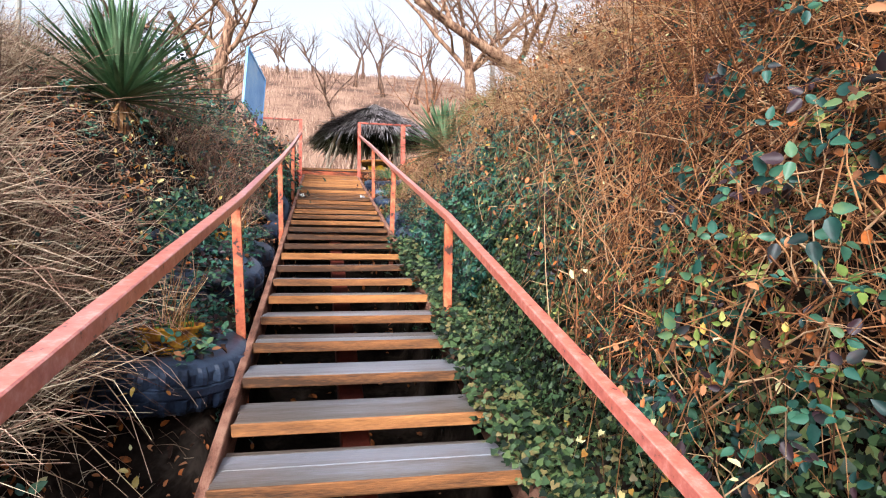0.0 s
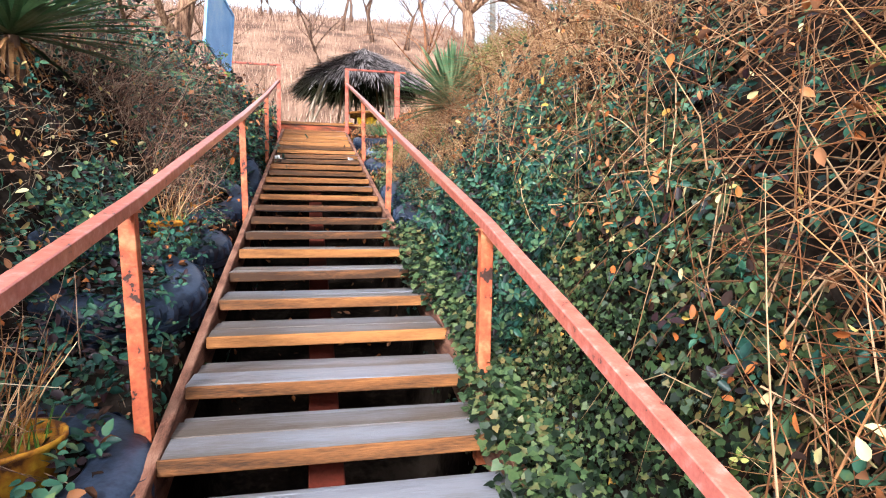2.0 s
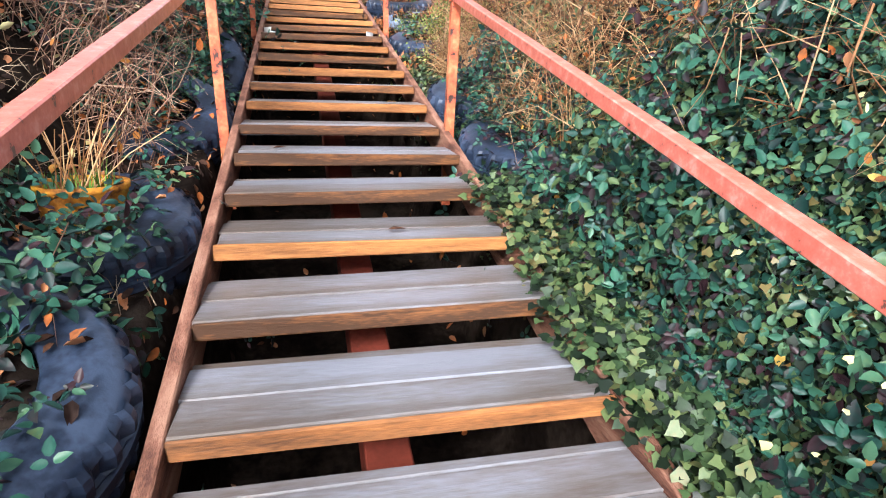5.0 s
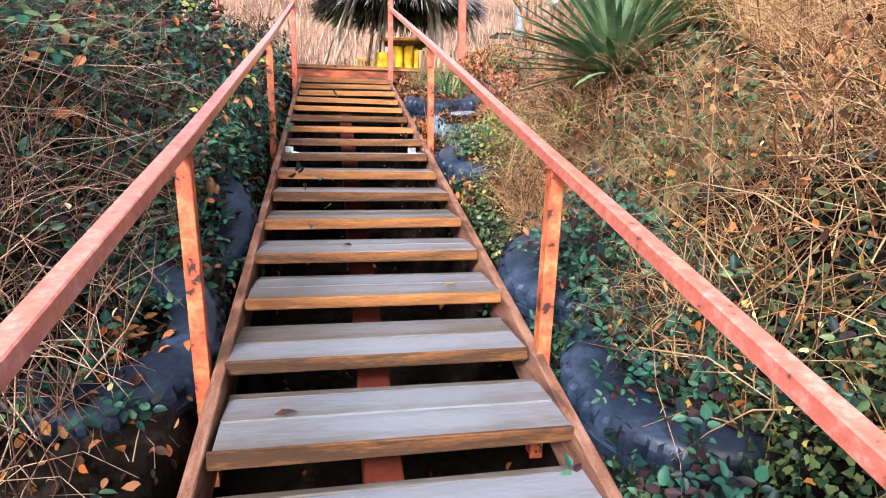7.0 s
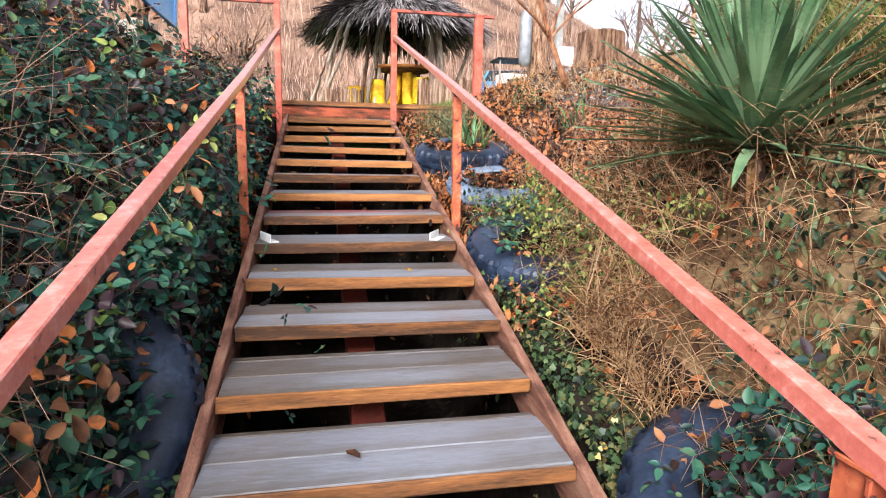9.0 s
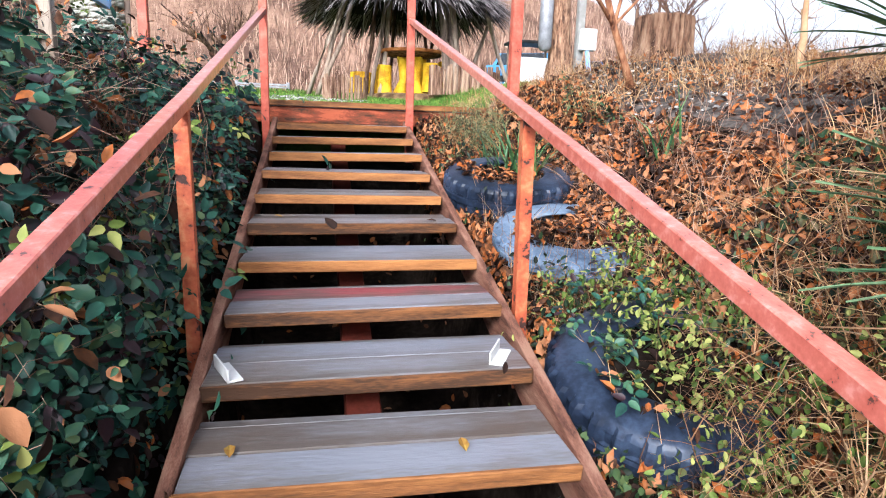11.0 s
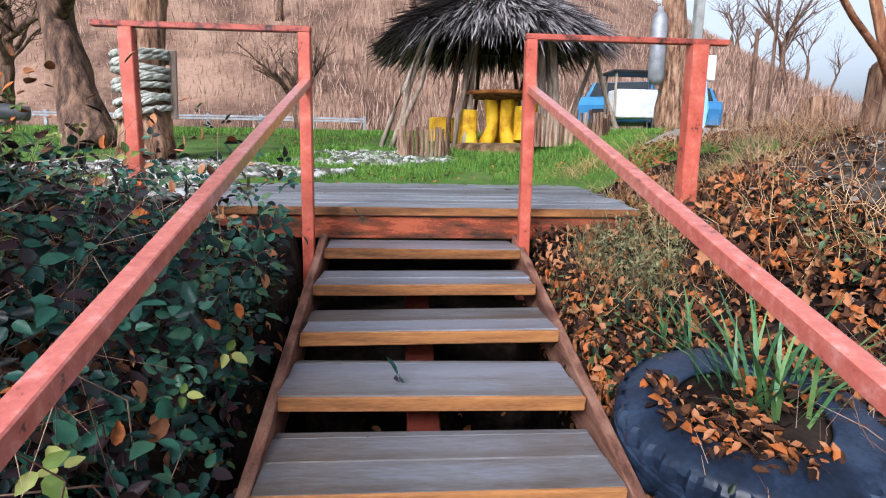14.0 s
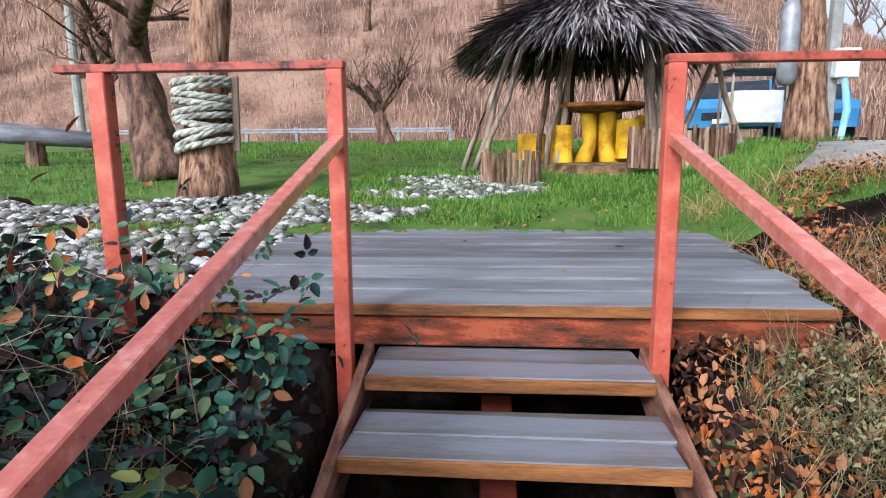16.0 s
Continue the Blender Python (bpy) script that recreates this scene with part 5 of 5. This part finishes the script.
def car(x, y, yaw, label):
    c = tagged(empty("car", x, y, ground_z(x, y)), label, "car", "parked cars")
    c.rotation_euler = (0, 0, radians(yaw))
    bm = bmesh.new()
    outline = [(-2.0, 0.35), (-2.05, 0.75), (-1.9, 0.95), (-1.2, 1.0), (-0.7, 1.42), (0.2, 1.5), (1.3, 1.47), (1.85, 1.0), (2.0, 0.9), (2.02, 0.4)]
    rows = []
    for yy, k in ((-0.85, 1.0), (-0.80, 1.03), (0.80, 1.03), (0.85, 1.0)):
        rows.append([bm.verts.new((px * k, yy * (0.86 if pz > 1.2 else 1), pz)) for px, pz in outline])
    for a, b in zip(rows, rows[1:]):
        for i in range(len(outline)):
            j = (i + 1) % len(outline)
            bm.faces.new((a[i], a[j], b[j], b[i]))
    bm.faces.new(rows[0][::-1])
    bm.faces.new(rows[-1])
    part("body", bm, M_CARBLUE, c)
    for s in (-1, 1):
        bm = bmesh.new()
        q = [(-1.05, 1.02), (-0.65, 1.38), (1.2, 1.4), (1.6, 1.02)]
        vv = [bm.verts.new((a, s * (0.80 if b > 1.2 else 0.862), b)) for a, b in q]
        bm.faces.new(vv if s < 0 else vv[::-1])
        part("side_window", bm, M_GLASS, c)
    bm = bmesh.new()
    vv = [bm.verts.new(p) for p in ((-1.24, -0.72, 1.03), (-1.24, 0.72, 1.03), (-0.76, 0.66, 1.41), (-0.76, -0.66, 1.41))]
    bm.faces.new(vv)
    part("windscreen", bm, M_GLASS, c)
    bm = bmesh.new()
    box(bm, -2.10, -2.03, -0.5, 0.5, 0.5, 0.75, 0.01)
    part("grille", bm, M_BLACK, c)
    bm = bmesh.new()
    box(bm, -2.13, -2.10, -0.27, 0.27, 0.42, 0.52, 0.003)
    part("number_plate", bm, M_WHITE, c)
    for wx in (-1.25, 1.25):
        for s in (-1, 1):
            bm = bmesh.new()
            tube(bm, [(wx, s * 0.68, 0.31), (wx, s * 0.87, 0.31)], [0.31, 0.31], 20)
            wheel = part("wheel", bm, M_RUBBER, c)
            bm = bmesh.new()
            tube(bm, [(wx, s * 0.86, 0.31), (wx, s * 0.885, 0.31)], [0.19, 0.17], 14)
            part("rim", bm, M_GALV, wheel)


car(8.2, 26.6, 70, "blue parked hatchback beyond the shelter")
car(6.0, 25.3, 62, "light blue parked car behind the shelter")
cart = tagged(empty("stall", 5.0, 22.2, ground_z(5.0, 22.2)), "small white stall box under a dark roof", "stall")
bm = bmesh.new()
box(bm, -0.45, 0.45, -0.3, 0.3, 0.35, 0.95, 0.02)
part("box", bm, M_WHITE, cart)
bm = bmesh.new()
box(bm, -0.6, 0.65, -0.4, 0.4, 1.28, 1.34, 0.01)
part("roof", bm, M_BLACK, cart)
for sx in (-0.5, 0.5):
    for sy in (-0.3, 0.3):
        bm = bmesh.new()
        beam(bm, (sx, sy, -0.05), (sx, sy, 1.28), 0.04, 0.04)
        part("leg", bm, M_GREYWOOD, cart)


# ---- path beside the deck ----
bm = bmesh.new()
rows = []
for x, y, w in ((2.6, 14.8, 0.36), (3.3, 15.7, 0.42), (4.2, 17.2, 0.5)):
    rows.append([bm.verts.new((x + q * w * 0.75, y - q * w * 0.66, ground_z(x + q * w * 0.75, y - q * w * 0.66) + dz)) for q, dz in ((-1, -0.03), (-1, 0.03), (0, 0.035), (1, 0.03), (1, -0.03))])
for a, b in zip(rows, rows[1:]):
    for i in range(4):
        bm.faces.new((a[i], a[i + 1], b[i + 1], b[i]))
tagged(link_bm("path", bm, M_CONCRETE, smooth=True), "worn grey concrete path crossing the lawn", "path", kind="structure")


# ---- lawn and pebbles ----
def pebble_zone(x, y):
    return ((x < -0.9 + 0.5 * np.sin(y * 1.3)) & (y < 15.6 + 0.4 * np.sin(x * 2)) & (y > 12.4) & (x > -6.5)) | (((x + 0.5) / 1.1) ** 2 + ((y - 16.6) / 0.9) ** 2 < 1)


lr = np.random.RandomState(61)
n = 145000
near = np.arange(n) < 90000
gx_ = np.where(near, lr.uniform(-3.5, 4, n), lr.uniform(-9, 9.5, n))
gy_ = np.where(near, 12.5 + 5.5 * lr.uniform(0, 1, n), 13.5 + 17 * lr.uniform(0, 1, n) ** 1.4)
ok = (gx_ < 0.55 * (gy_ - 8.5)) & (~pebble_zone(gx_, gy_) | (lr.uniform(0, 1, n) < 0.25)) & ~((np.abs(gx_) < 1.5) & (gy_ < 14.5)) & ~((gx_ < -1.3) & (gy_ < 13.0)) & (clump(gx_, gy_, 1.2, 62) > 0.24) & (np.abs((gx_ - 2.6) - 0.67 * (gy_ - 14.8)) > 0.62)
gx_, gy_ = gx_[ok], gy_[ok]
n = len(gx_)
lean = np.stack([lr.normal(0, 0.35, n), lr.normal(0, 0.35, n), np.ones(n)], 1)
grass = scatter("grass", [(-0.06, 0, 0), (0.06, 0, 0), (0.04, 0.03, 0.6), (0.0, 0.12, 1.0)], [(0, 1, 2), (0, 2, 3)], np.stack([gx_, gy_, ground_np(gx_, gy_) - 0.005], 1), frames(lean, lr.uniform(0, 6.28, n), lr), lr.uniform(0.022, 0.07, n) * (1 + 0.14 * np.clip(gy_ - 14.5, 0, 8)), M_GRASS)
tagged(grass, "short bright green lawn grass", "grass", kind="stuff")
lawn_litter = leaves("lawn_litter", 9000, (-4, 6), (14.2, 22), 0.03, (0.02, 0.05), M_DEADLEAF, 96, lambda x, y, r: clump(x, y, 1.1, 97) > 0.5, CURL_V, CURL_F, 0.5, label="scattered dead leaves on the lawn", category="fallen leaves")
n = 21000
px_, py_ = lr.uniform(-6.5, 0.6, n), lr.uniform(12.4, 18.4, n)
ok = pebble_zone(px_, py_) & ~((np.abs(px_) < 1.36) & (py_ < 14.5)) & (clump(px_, py_, 2.0, 64) > 0.36)
px_, py_ = px_[ok], py_[ok]
n = len(px_)
PEB_V = [(0.5, 0, 0.1), (0.15, 0.42, 0.08), (-0.45, 0.25, 0.1), (-0.4, -0.3, 0.08), (0.2, -0.45, 0.1), (0.2, 0.05, 0.34), (-0.2, 0.0, 0.3), (0, 0, -0.1)]
PEB_F = [(0, 1, 5), (1, 6, 5), (1, 2, 6), (2, 3, 6), (3, 5, 6), (3, 4, 5), (4, 0, 5), (1, 0, 7), (2, 1, 7), (3, 2, 7), (4, 3, 7), (0, 4, 7)]
peb = scatter("pebbles", PEB_V, PEB_F, np.stack([px_, py_, ground_np(px_, py_)], 1), frames(np.stack([lr.normal(0, 0.2, n), lr.normal(0, 0.2, n), np.ones(n)], 1), lr.uniform(0, 6.28, n), lr), 0.03 + 0.11 * lr.uniform(0, 1, n) ** 2.5, M_STONE)
tagged(peb, "pale grey river pebbles scattered beside the lawn", "pebbles", kind="stuff")

# small pale stones on the bare earth
n = 2600
sx_, sy_ = lr.uniform(1.3, 3.6, n), lr.uniform(9.4, 13.4, n)
ok = clump(sx_, sy_, 2.4, 66) > 0.45
sx_, sy_ = sx_[ok], sy_[ok]
n = len(sx_)
chips = scatter("stone_chips", PEB_V, PEB_F, np.stack([sx_, sy_, ground_np(sx_, sy_) + 0.004], 1), frames(np.stack([lr.normal(0, 0.3, n), lr.normal(0, 0.3, n), np.ones(n)], 1), lr.uniform(0, 6.28, n), lr), 0.008 + 0.045 * lr.uniform(0, 1, n) ** 3, M_STONE)
tagged(chips, "small pale stones in the bare dark earth", "stones", kind="stuff")
